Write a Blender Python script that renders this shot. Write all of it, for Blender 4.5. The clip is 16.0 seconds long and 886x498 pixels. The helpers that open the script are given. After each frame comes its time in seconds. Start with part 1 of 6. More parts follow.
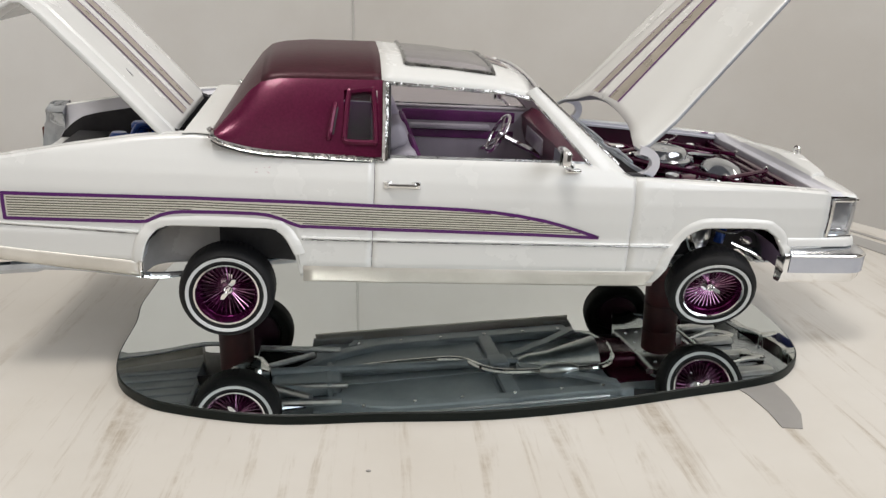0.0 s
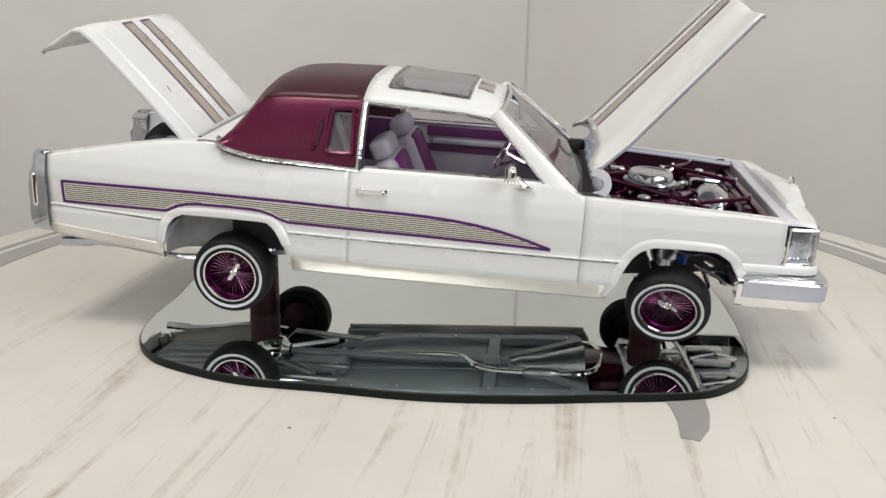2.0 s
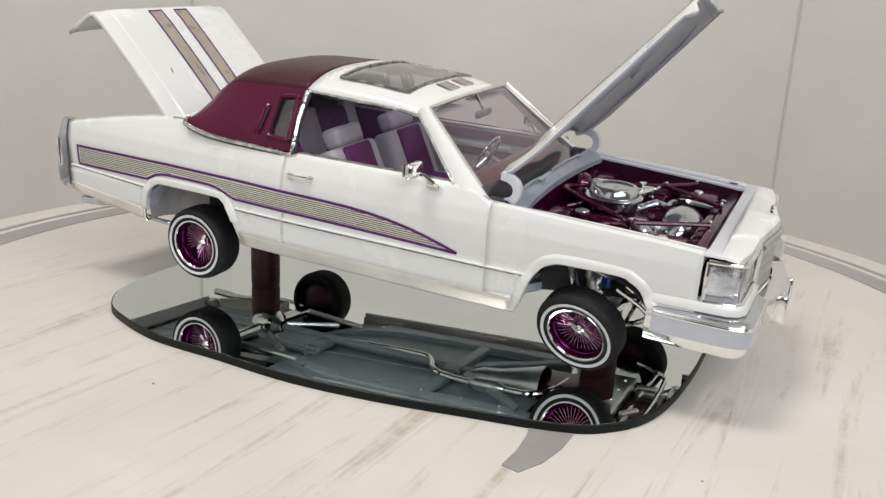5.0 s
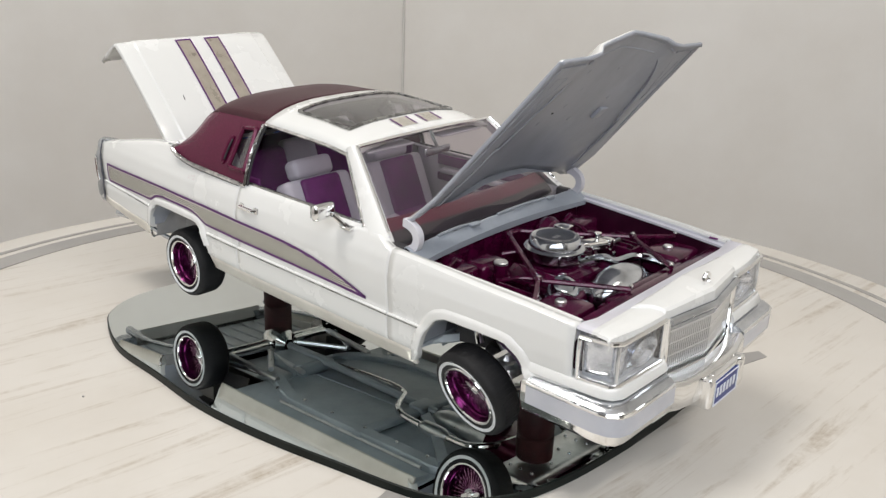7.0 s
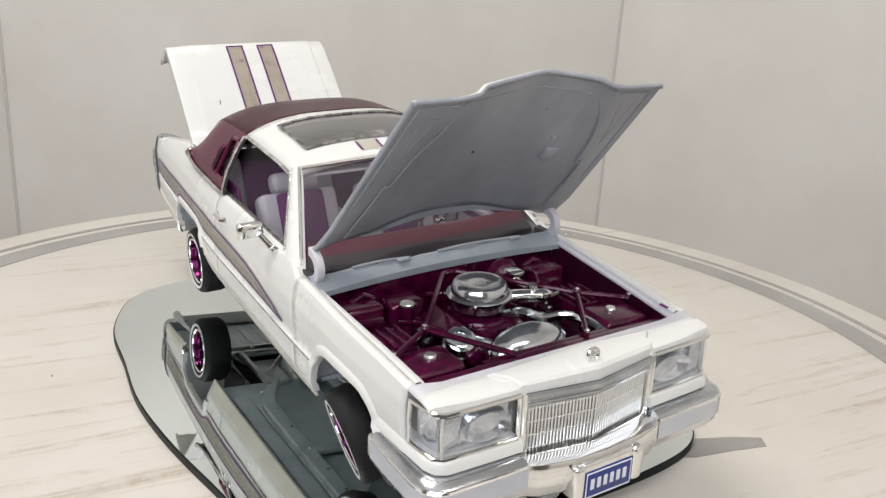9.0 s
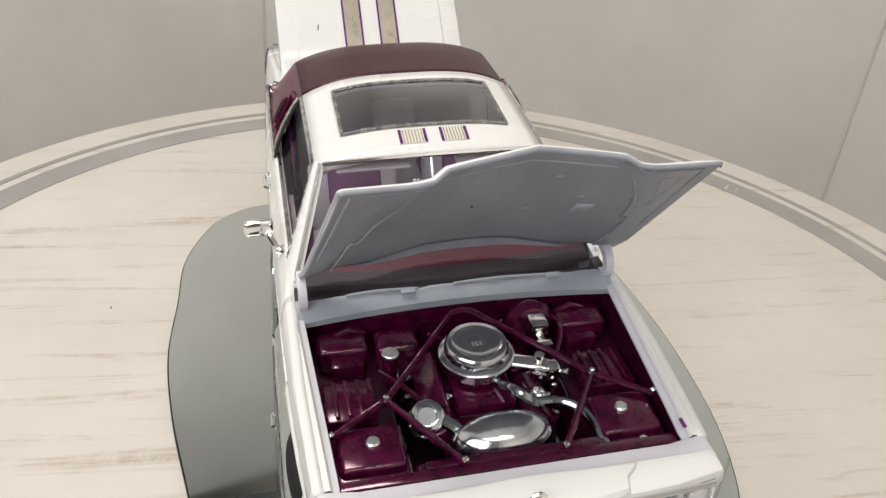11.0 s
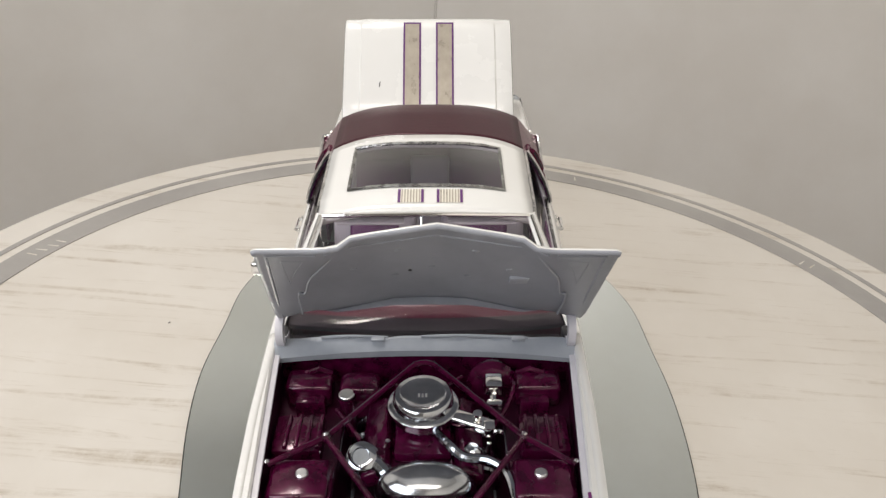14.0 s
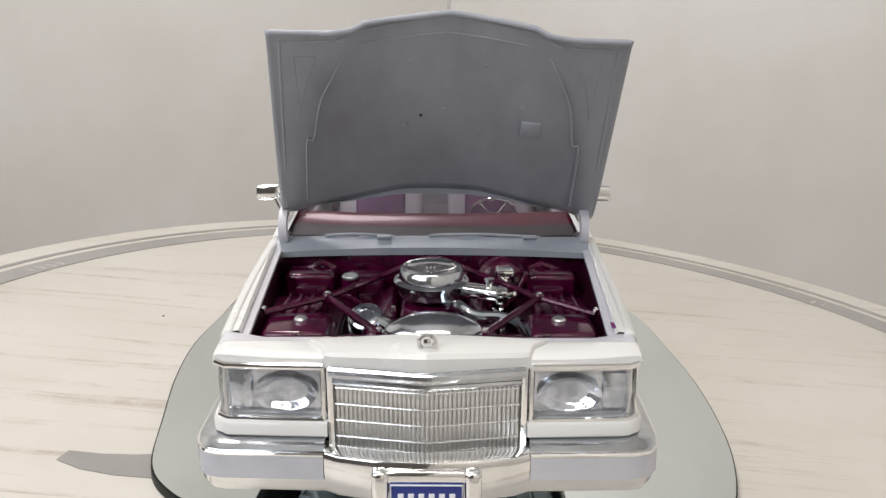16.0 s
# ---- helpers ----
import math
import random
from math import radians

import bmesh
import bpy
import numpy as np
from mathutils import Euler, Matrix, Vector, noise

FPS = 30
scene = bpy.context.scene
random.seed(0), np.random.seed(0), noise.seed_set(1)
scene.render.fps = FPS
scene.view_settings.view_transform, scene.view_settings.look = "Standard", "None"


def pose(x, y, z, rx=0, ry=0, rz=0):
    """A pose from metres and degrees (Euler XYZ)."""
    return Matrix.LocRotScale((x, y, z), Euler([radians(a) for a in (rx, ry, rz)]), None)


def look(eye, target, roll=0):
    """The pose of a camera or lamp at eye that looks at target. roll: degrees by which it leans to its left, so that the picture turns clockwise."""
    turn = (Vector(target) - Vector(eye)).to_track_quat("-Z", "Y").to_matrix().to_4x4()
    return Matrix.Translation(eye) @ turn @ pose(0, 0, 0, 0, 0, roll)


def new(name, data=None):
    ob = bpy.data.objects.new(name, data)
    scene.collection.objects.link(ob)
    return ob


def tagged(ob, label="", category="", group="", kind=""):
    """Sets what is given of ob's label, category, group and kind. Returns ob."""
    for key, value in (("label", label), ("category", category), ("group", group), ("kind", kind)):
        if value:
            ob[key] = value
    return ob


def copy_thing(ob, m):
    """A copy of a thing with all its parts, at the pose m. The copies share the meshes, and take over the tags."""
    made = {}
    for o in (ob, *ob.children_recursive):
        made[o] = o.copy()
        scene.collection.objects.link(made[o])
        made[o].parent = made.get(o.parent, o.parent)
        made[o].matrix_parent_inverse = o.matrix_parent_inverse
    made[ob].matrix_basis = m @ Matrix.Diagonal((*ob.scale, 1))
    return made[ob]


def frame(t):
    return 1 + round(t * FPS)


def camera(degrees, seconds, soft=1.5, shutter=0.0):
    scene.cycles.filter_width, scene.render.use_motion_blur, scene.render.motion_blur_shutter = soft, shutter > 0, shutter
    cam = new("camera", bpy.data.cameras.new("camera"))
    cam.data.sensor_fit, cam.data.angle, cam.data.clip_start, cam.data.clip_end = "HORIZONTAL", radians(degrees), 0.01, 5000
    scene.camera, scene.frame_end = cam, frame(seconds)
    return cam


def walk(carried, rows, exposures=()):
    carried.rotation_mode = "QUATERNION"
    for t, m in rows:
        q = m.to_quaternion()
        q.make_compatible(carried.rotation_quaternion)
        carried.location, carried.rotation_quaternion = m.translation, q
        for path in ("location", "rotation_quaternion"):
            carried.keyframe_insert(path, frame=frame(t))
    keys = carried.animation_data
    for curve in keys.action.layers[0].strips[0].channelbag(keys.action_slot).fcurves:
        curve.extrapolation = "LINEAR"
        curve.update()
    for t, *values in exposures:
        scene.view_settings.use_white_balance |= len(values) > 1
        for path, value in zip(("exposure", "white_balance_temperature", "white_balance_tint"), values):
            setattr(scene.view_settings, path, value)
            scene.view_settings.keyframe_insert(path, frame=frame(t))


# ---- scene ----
# All lengths below are those of the full-size car; U brings them to the 1:25 model.
U = 0.04
cam = camera(56.0, 16.0, soft=1.4)
ROWS = [
    (0, (-0.762, -5.731, 2.201), (-0.283, -1.929, 1.054), 0.83),
    (0.5, (-0.774, -6.210, 2.244), (-0.327, -2.404, 1.097), 0.66),
    (1, (-0.643, -6.384, 2.269), (-0.280, -2.560, 1.155), 0.69),
    (1.5, (-0.033, -6.421, 2.327), (-0.044, -2.581, 1.209), 0.80),
    (2, (0.676, -6.377, 2.330), (0.257, -2.552, 1.237), 1.09),
    (2.5, (1.117, -6.236, 2.306), (0.448, -2.447, 1.212), 1.27),
    (3, (1.153, -6.204, 2.247), (0.466, -2.419, 1.150), 1.40),
    (3.5, (1.737, -6.059, 2.301), (0.706, -2.354, 1.200), 1.48),
    (3.7, (2.045, -5.952, 2.282), (0.832, -2.299, 1.191), 1.67),
    (6, (3.770, -5.020, 2.290), (1.568, -1.861, 1.206), 2.79),
    (6.5, (4.400, -4.444, 2.403), (1.823, -1.600, 1.276), 2.30),
    (7, (4.478, -4.306, 2.614), (1.910, -1.458, 1.477), 1.97),
    (7.5, (4.945, -3.805, 2.775), (2.093, -1.245, 1.629), 1.88),
    (8, (5.361, -3.249, 2.884), (2.273, -0.988, 1.722), 1.82),
    (8.2, (5.436, -3.125, 2.848), (2.300, -0.925, 1.698), 2.06),
    (10.3, (5.126, -1.661, 3.163), (1.800, -0.313, 1.398), 5.73),
    (10.5, (5.019, -1.476, 3.407), (1.706, -0.294, 1.502), 5.89),
    (11, (4.832, -1.105, 3.809), (1.522, -0.208, 1.751), 5.47),
    (11.5, (4.582, -0.933, 4.132), (1.317, -0.188, 1.944), 5.05),
    (12, (4.293, -0.614, 4.389), (1.042, -0.125, 2.111), 4.71),
    (12.5, (4.178, -0.317, 4.520), (0.917, -0.063, 2.218), 4.51),
    (13, (4.228, 0.028, 4.463), (0.947, 0.038, 2.175), 4.02),
    (13.5, (4.622, 0.027, 4.356), (1.273, 0.061, 2.169), 3.98),
    (14, (5.176, -0.041, 4.192), (1.701, 0.062, 2.213), 3.97),
    (14.5, (5.486, -0.098, 3.838), (1.869, 0.042, 2.136), 3.28),
    (15, (5.617, -0.073, 3.387), (1.903, 0.102, 1.912), 3.36),
    (15.5, (5.756, -0.040, 2.967), (1.970, 0.139, 1.687), 3.73),
    (16, (5.794, 0.012, 2.394), (1.922, 0.062, 1.393), 4.02),
]
walk(cam, [(t, look(Vector(e) * U, Vector(g) * U, r)) for t, e, g, r in ROWS],
     [(0, -0.52, 6350, 10), (2, -0.45, 6300, 10), (6.5, -0.41, 6300, 10), (8, -0.32, 6300, 10), (10.5, -0.35, 6500, 11), (12, -0.47, 6550, 11), (13.5, -0.47, 6550, 11), (15, -0.38, 6400, 11), (16, -0.36, 6350, 11)])

# ---- light ----
world = bpy.data.worlds.new("room_light")
scene.world = world
world.use_nodes = True
world.node_tree.nodes["Background"].inputs[0].default_value = (1.0, 0.98, 0.95, 1)
world.node_tree.nodes["Background"].inputs[1].default_value = 0.25


def area(name, loc, target, sx, sy, watts, col):
    d = bpy.data.lights.new(name, "AREA")
    d.shape, d.size, d.size_y, d.energy, d.color = "RECTANGLE", sx * U, sy * U, watts, col
    ob = new(name, d)
    ob.matrix_world = look(Vector(loc) * U, Vector(target) * U)
    return ob


# A long ceiling panel, a broad ceiling light beside the table, and an unseen cool fill added on that side.
area("ceiling_panel_light", (20.6, -3.6, 33), (20.6, -3.6, 0), 3.4, 22.6, 7.8, (1.0, 0.92, 0.82))
area("ceiling_spot_light", (-9, -10, 37), (-1, 0, 0), 10, 10, 17.0, (1.0, 0.94, 0.86))
area("window_light", (19, -21, 19), (-14, 1, 22), 26, 20, 16.5, (0.95, 0.97, 1.0))

# ---- materials ----


def material(name, col, rough=0.5, metal=0.0, coat=0.0, spec=0.5):
    m = bpy.data.materials.new(name)
    m.use_nodes = True
    b = m.node_tree.nodes["Principled BSDF"]
    b.inputs["Base Color"].default_value = (*col, 1)
    b.inputs["Roughness"].default_value = rough
    b.inputs["Metallic"].default_value = metal
    b.inputs["Coat Weight"].default_value = coat
    b.inputs["Coat Roughness"].default_value = 0.08
    b.inputs["Specular IOR Level"].default_value = spec
    return m


def node(m, kind, **ins):
    n = m.node_tree.nodes.new(kind)
    for k, v in ins.items():
        n.inputs[k.replace("_", " ")].default_value = v
    return n


def coords(m, scale=(1, 1, 1)):
    t = m.node_tree.nodes.new("ShaderNodeTexCoord")
    p = m.node_tree.nodes.new("ShaderNodeMapping")
    p.inputs["Scale"].default_value = scale
    m.node_tree.links.new(t.outputs["Object"], p.inputs["Vector"])
    return p.outputs[0]


def vary(m, col_a, col_b, scale, lo=0.35, hi=0.65, stretch=(1, 1, 1), detail=6.0, rough=None, bump=0.0, bump_scale=None):
    """Noise between two colours, with optional roughness change and relief."""
    ln, b = m.node_tree.links.new, m.node_tree.nodes["Principled BSDF"]
    v = coords(m, stretch)
    n = node(m, "ShaderNodeTexNoise", Scale=scale, Detail=detail, Roughness=0.6)
    ln(v, n.inputs["Vector"])
    r = m.node_tree.nodes.new("ShaderNodeValToRGB")
    r.color_ramp.elements[0].position, r.color_ramp.elements[1].position = lo, hi
    r.color_ramp.elements[0].color, r.color_ramp.elements[1].color = (*col_a, 1), (*col_b, 1)
    ln(n.outputs["Fac"], r.inputs["Fac"])
    ln(r.outputs["Color"], b.inputs["Base Color"])
    if rough:
        mr = node(m, "ShaderNodeMapRange", To_Min=rough[0], To_Max=rough[1])
        ln(n.outputs["Fac"], mr.inputs["Value"])
        ln(mr.outputs[0], b.inputs["Roughness"])
    if bump:
        n2 = node(m, "ShaderNodeTexNoise", Scale=bump_scale or scale * 6, Detail=4.0)
        ln(v, n2.inputs["Vector"])
        bp = node(m, "ShaderNodeBump", Strength=bump, Distance=0.0004)
        ln(n2.outputs["Fac"], bp.inputs["Height"])
        ln(bp.outputs[0], b.inputs["Normal"])
    return m


WHITE = vary(material("pearl_white_paint", (0.8, 0.8, 0.77), 0.28, 0, 0.5), (0.718, 0.722, 0.708), (0.735, 0.739, 0.725), 40, 0.1, 0.9, rough=(0.25, 0.29), bump=0.05, bump_scale=420)
PLASTIC = vary(material("bare_white_plastic", (0.7, 0.72, 0.76), 0.35), (0.315, 0.335, 0.385), (0.395, 0.415, 0.465), 60, rough=(0.28, 0.45), bump=0.1, bump_scale=300)
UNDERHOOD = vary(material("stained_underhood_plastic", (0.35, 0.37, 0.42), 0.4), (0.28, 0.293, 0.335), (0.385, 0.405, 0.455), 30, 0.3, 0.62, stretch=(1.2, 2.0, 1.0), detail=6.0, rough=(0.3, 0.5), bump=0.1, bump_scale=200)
# The lavender is the shade on white bodywork, mixed into the colour.
LEDGE = vary(material("shade_tinted_plastic", (0.5, 0.5, 0.56), 0.35), (0.58, 0.575, 0.63), (0.66, 0.655, 0.70), 40, rough=(0.28, 0.45), bump=0.08, bump_scale=300)
CHROME = vary(material("chrome", (0.86, 0.86, 0.86), 0.06, 1.0), (0.80, 0.80, 0.80), (0.9, 0.9, 0.89), 120, rough=(0.03, 0.14), bump=0.06, bump_scale=500)
# Wide grey noise paints the uneven reflections of crinkled foil into its colour.
FOIL = vary(material("foil_trim", (0.8, 0.79, 0.75), 0.2, 1.0), (0.40, 0.40, 0.40), (0.88, 0.87, 0.86), 340, 0.35, 0.65, rough=(0.05, 0.22), bump=0.8, bump_scale=520)
GREYFOIL = vary(material("grey_foil_trim", (0.3, 0.3, 0.3), 0.3, 1.0), (0.22, 0.22, 0.22), (0.45, 0.45, 0.44), 300, rough=(0.15, 0.4), bump=0.3, bump_scale=900)
MAROON = vary(material("maroon_flake_paint", (0.14, 0.012, 0.05), 0.26, 0.3, 0.2, 0.2), (0.068, 0.005, 0.024), (0.125, 0.011, 0.046), 1700, 0.15, 0.85, detail=2, bump=0.06, bump_scale=420)
VINYL = vary(material("dark_maroon_roof_paint", (0.055, 0.012, 0.02), 0.42, 0.2, 0.08, 0.25), (0.036, 0.0065, 0.012), (0.058, 0.012, 0.021), 900, 0.3, 0.7, rough=(0.36, 0.46), bump=0.15, bump_scale=1200)
CANDY = vary(material("candy_purple_engine_paint", (0.09, 0.004, 0.035), 0.17, 0.2, 0.25), (0.032, 0.001, 0.0135), (0.088, 0.003, 0.036), 300, bump=0.1, bump_scale=500)
PURPLE = vary(material("purple_velour", (0.12, 0.01, 0.13), 0.6), (0.105, 0.009, 0.098), (0.165, 0.016, 0.155), 160, bump=0.3, bump_scale=900)
SEATWHITE = vary(material("white_upholstery", (0.66, 0.64, 0.68), 0.55), (0.48, 0.47, 0.50), (0.58, 0.57, 0.60), 90, bump=0.2, bump_scale=600)
DASH = vary(material("maroon_dash", (0.1, 0.006, 0.02), 0.28, 0.0, 0.25, 0.5), (0.10, 0.004, 0.026), (0.135, 0.006, 0.036), 60, detail=2.0)
RUBBER = vary(material("tyre_rubber", (0.012, 0.012, 0.013), 0.6, 0, 0, 0.25), (0.006, 0.006, 0.007), (0.013, 0.013, 0.014), 120, rough=(0.5, 0.75), bump=0.2)
WWALL = vary(material("whitewall", (0.72, 0.74, 0.75), 0.5), (0.55, 0.57, 0.59), (0.68, 0.69, 0.69), 200)
SPOKE = vary(material("purple_anodised_spokes", (0.16, 0.012, 0.12), 0.2, 0.85), (0.055, 0.0045, 0.034), (0.115, 0.0105, 0.083), 400)
RIMDARK = material("dark_rim_barrel", (0.035, 0.004, 0.02), 0.4, 0.4)
ARCHPURPLE = vary(material("purple_grey_arch_liner", (0.15, 0.1, 0.18), 0.4), (0.13, 0.085, 0.155), (0.19, 0.13, 0.22), 90)
LINER = vary(material("satin_grey_liner", (0.31, 0.305, 0.30), 0.3), (0.27, 0.265, 0.26), (0.36, 0.352, 0.345), 70, rough=(0.2, 0.35), bump=0.08, bump_scale=300)
# Candy engine paint darkened for the shade deep in the bay.
BAYDARK = vary(material("shaded_purple_bay", (0.03, 0.002, 0.014), 0.35), (0.02, 0.001, 0.009), (0.043, 0.002, 0.019), 120)
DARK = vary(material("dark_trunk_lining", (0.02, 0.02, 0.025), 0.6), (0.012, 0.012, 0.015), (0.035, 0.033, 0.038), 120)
BLUE = material("blue_pump_paint", (0.01, 0.06, 0.32), 0.3, 0.3, 0.5)
# Dark colour stands for the shade in the recess behind the cowl.
WELL = vary(material("shaded_well_plastic", (0.035, 0.03, 0.036), 0.5), (0.028, 0.024, 0.03), (0.045, 0.038, 0.046), 90)
DARKGREY = vary(material("dark_grey_plastic", (0.09, 0.09, 0.11), 0.35), (0.06, 0.06, 0.08), (0.13, 0.13, 0.15), 90)
CHASSIS = vary(material("gunmetal_chassis", (0.2, 0.22, 0.24), 0.35, 0.1), (0.36, 0.41, 0.45), (0.50, 0.55, 0.60), 60, rough=(0.25, 0.45), bump=0.15)
LEG = vary(material("dark_maroon_stand_post", (0.05, 0.008, 0.012), 0.5), (0.04, 0.006, 0.009), (0.07, 0.012, 0.016), 200, bump=0.1)
PLATE = material("blue_plate", (0.02, 0.035, 0.2), 0.35)
PLATEINK = material("pale_plate_ink", (0.72, 0.74, 0.8), 0.4)
PIN = material("olive_pinstripe", (0.085, 0.077, 0.048), 0.4)
BOARD = vary(material("grey_sign_board", (0.16, 0.18, 0.175), 0.5), (0.15, 0.17, 0.165), (0.18, 0.20, 0.195), 2.0)
SIGNSTRIP = vary(material("pale_sign_strip", (0.4, 0.42, 0.41), 0.5), (0.36, 0.38, 0.37), (0.44, 0.45, 0.44), 4.0)
STRIPE = material("purple_pinstripe", (0.09, 0.008, 0.13), 0.35)
GOLD = vary(material("khaki_stripe", (0.38, 0.34, 0.28), 0.3, 0.2), (0.345, 0.31, 0.255), (0.42, 0.375, 0.315), 220, rough=(0.22, 0.36))
DECALBACK = material("decal_cream", (0.72, 0.70, 0.62), 0.3, 0, 0.3)
TAILRED = material("tail_lamp_lens", (0.09, 0.025, 0.018), 0.2)
GREYBAND = vary(material("grey_inlay", (0.27, 0.26, 0.25), 0.45), (0.25, 0.24, 0.23), (0.31, 0.30, 0.285), 30, rough=(0.35, 0.55))
EDGE = material("dark_glass_edge", (0.004, 0.007, 0.006), 0.45, 0, 0, 0.2)
SATIN = vary(material("pale_satin_trim", (0.74, 0.71, 0.65), 0.35, 0.35), (0.66, 0.63, 0.57), (0.8, 0.77, 0.71), 60, rough=(0.25, 0.45))


def glass(name, tint, clear, gloss=0.05, edge=0.95, power=4.0):
    """A thin clear plastic pane: part see-through, part gloss."""
    m = bpy.data.materials.new(name)
    m.use_nodes = True
    nt = m.node_tree
    nt.nodes.remove(nt.nodes["Principled BSDF"])
    tr = nt.nodes.new("ShaderNodeBsdfTransparent")
    tr.inputs[0].default_value = (*tint, 1)
    gl = nt.nodes.new("ShaderNodeBsdfGlossy")
    gl.inputs["Roughness"].default_value = 0.03
    lw = nt.nodes.new("ShaderNodeLayerWeight")
    lw.inputs[0].default_value = 0.5
    pw, fr = nt.nodes.new("ShaderNodeMath"), nt.nodes.new("ShaderNodeMath")
    pw.operation, fr.operation = "POWER", "MULTIPLY_ADD"
    pw.inputs[1].default_value = power
    fr.inputs[1].default_value, fr.inputs[2].default_value = edge, gloss
    nt.links.new(lw.outputs["Facing"], pw.inputs[0])
    nt.links.new(pw.outputs[0], fr.inputs[0])
    haze = nt.nodes.new("ShaderNodeBsdfDiffuse")
    haze.inputs[0].default_value = (0.7, 0.7, 0.72, 1)
    m1, m2 = nt.nodes.new("ShaderNodeMixShader"), nt.nodes.new("ShaderNodeMixShader")
    m1.inputs[0].default_value = 1 - clear
    ln = nt.links.new
    ln(tr.outputs[0], m1.inputs[1]); ln(haze.outputs[0], m1.inputs[2])
    ln(fr.outputs[0], m2.inputs[0]); ln(m1.outputs[0], m2.inputs[1]); ln(gl.outputs[0], m2.inputs[2])
    ln(m2.outputs[0], nt.nodes["Material Output"].inputs[0])
    return m


GLASS = glass("clear_window", (0.80, 0.76, 0.79), 0.985, 0.085, 0.95, 3.8)
ROOFGLASS = glass("tinted_roof_window", (0.62, 0.58, 0.68), 0.985, 0.08, 0.95, 2.6)
OPERAGLASS = glass("glossy_quarter_window", (0.70, 0.67, 0.72), 0.97, 0.13, 0.6, 3.0)
SIDEGLASS = glass("clear_side_window", (0.88, 0.86, 0.89), 0.993, 0.005, 0.25)
LENS = glass("lamp_lens", (0.96, 0.97, 0.99), 0.93)
SILVER = vary(material("dull_silver", (0.7, 0.71, 0.72), 0.3, 1.0), (0.66, 0.67, 0.68), (0.86, 0.87, 0.88), 200, rough=(0.2, 0.42), bump=0.15, bump_scale=600)
# Chrome darkened in its base colour to carry dark reflections and shade.
DARKCHROME = vary(material("shaded_chrome", (0.5, 0.53, 0.57), 0.08, 1.0), (0.40, 0.43, 0.47), (0.58, 0.61, 0.65), 160, rough=(0.06, 0.2), bump=0.15, bump_scale=500)
BOWL = vary(material("bright_lamp_bowl", (0.8, 0.82, 0.86), 0.3, 0.9), (0.50, 0.53, 0.57), (0.88, 0.90, 0.94), 170, 0.38, 0.6, rough=(0.08, 0.22), bump=0.6, bump_scale=240)
AIRCHROME = vary(material("satin_chrome", (0.66, 0.68, 0.7), 0.15, 1.0), (0.47, 0.49, 0.52), (0.66, 0.68, 0.71), 140, rough=(0.1, 0.24), bump=0.12, bump_scale=400)
COWL = vary(material("blue_grey_cowl_plastic", (0.25, 0.28, 0.34), 0.4), (0.275, 0.305, 0.35), (0.35, 0.38, 0.425), 70, rough=(0.3, 0.5), bump=0.12, bump_scale=260)
INSERT = vary(material("pale_lavender_insert", (0.5, 0.51, 0.56), 0.25, 0.2, 0.4), (0.46, 0.48, 0.54), (0.56, 0.57, 0.62), 50, rough=(0.18, 0.3))
# Front row lightened to pink, for the glints on the purple wire.
GLINT = vary(material("glint_spokes", (0.7, 0.45, 0.6), 0.12, 1.0), (0.26, 0.08, 0.20), (0.55, 0.34, 0.48), 500, rough=(0.06, 0.2))
MIRROR = material("mirror_glass", (0.65, 0.69, 0.68), 0.015, 1.0)


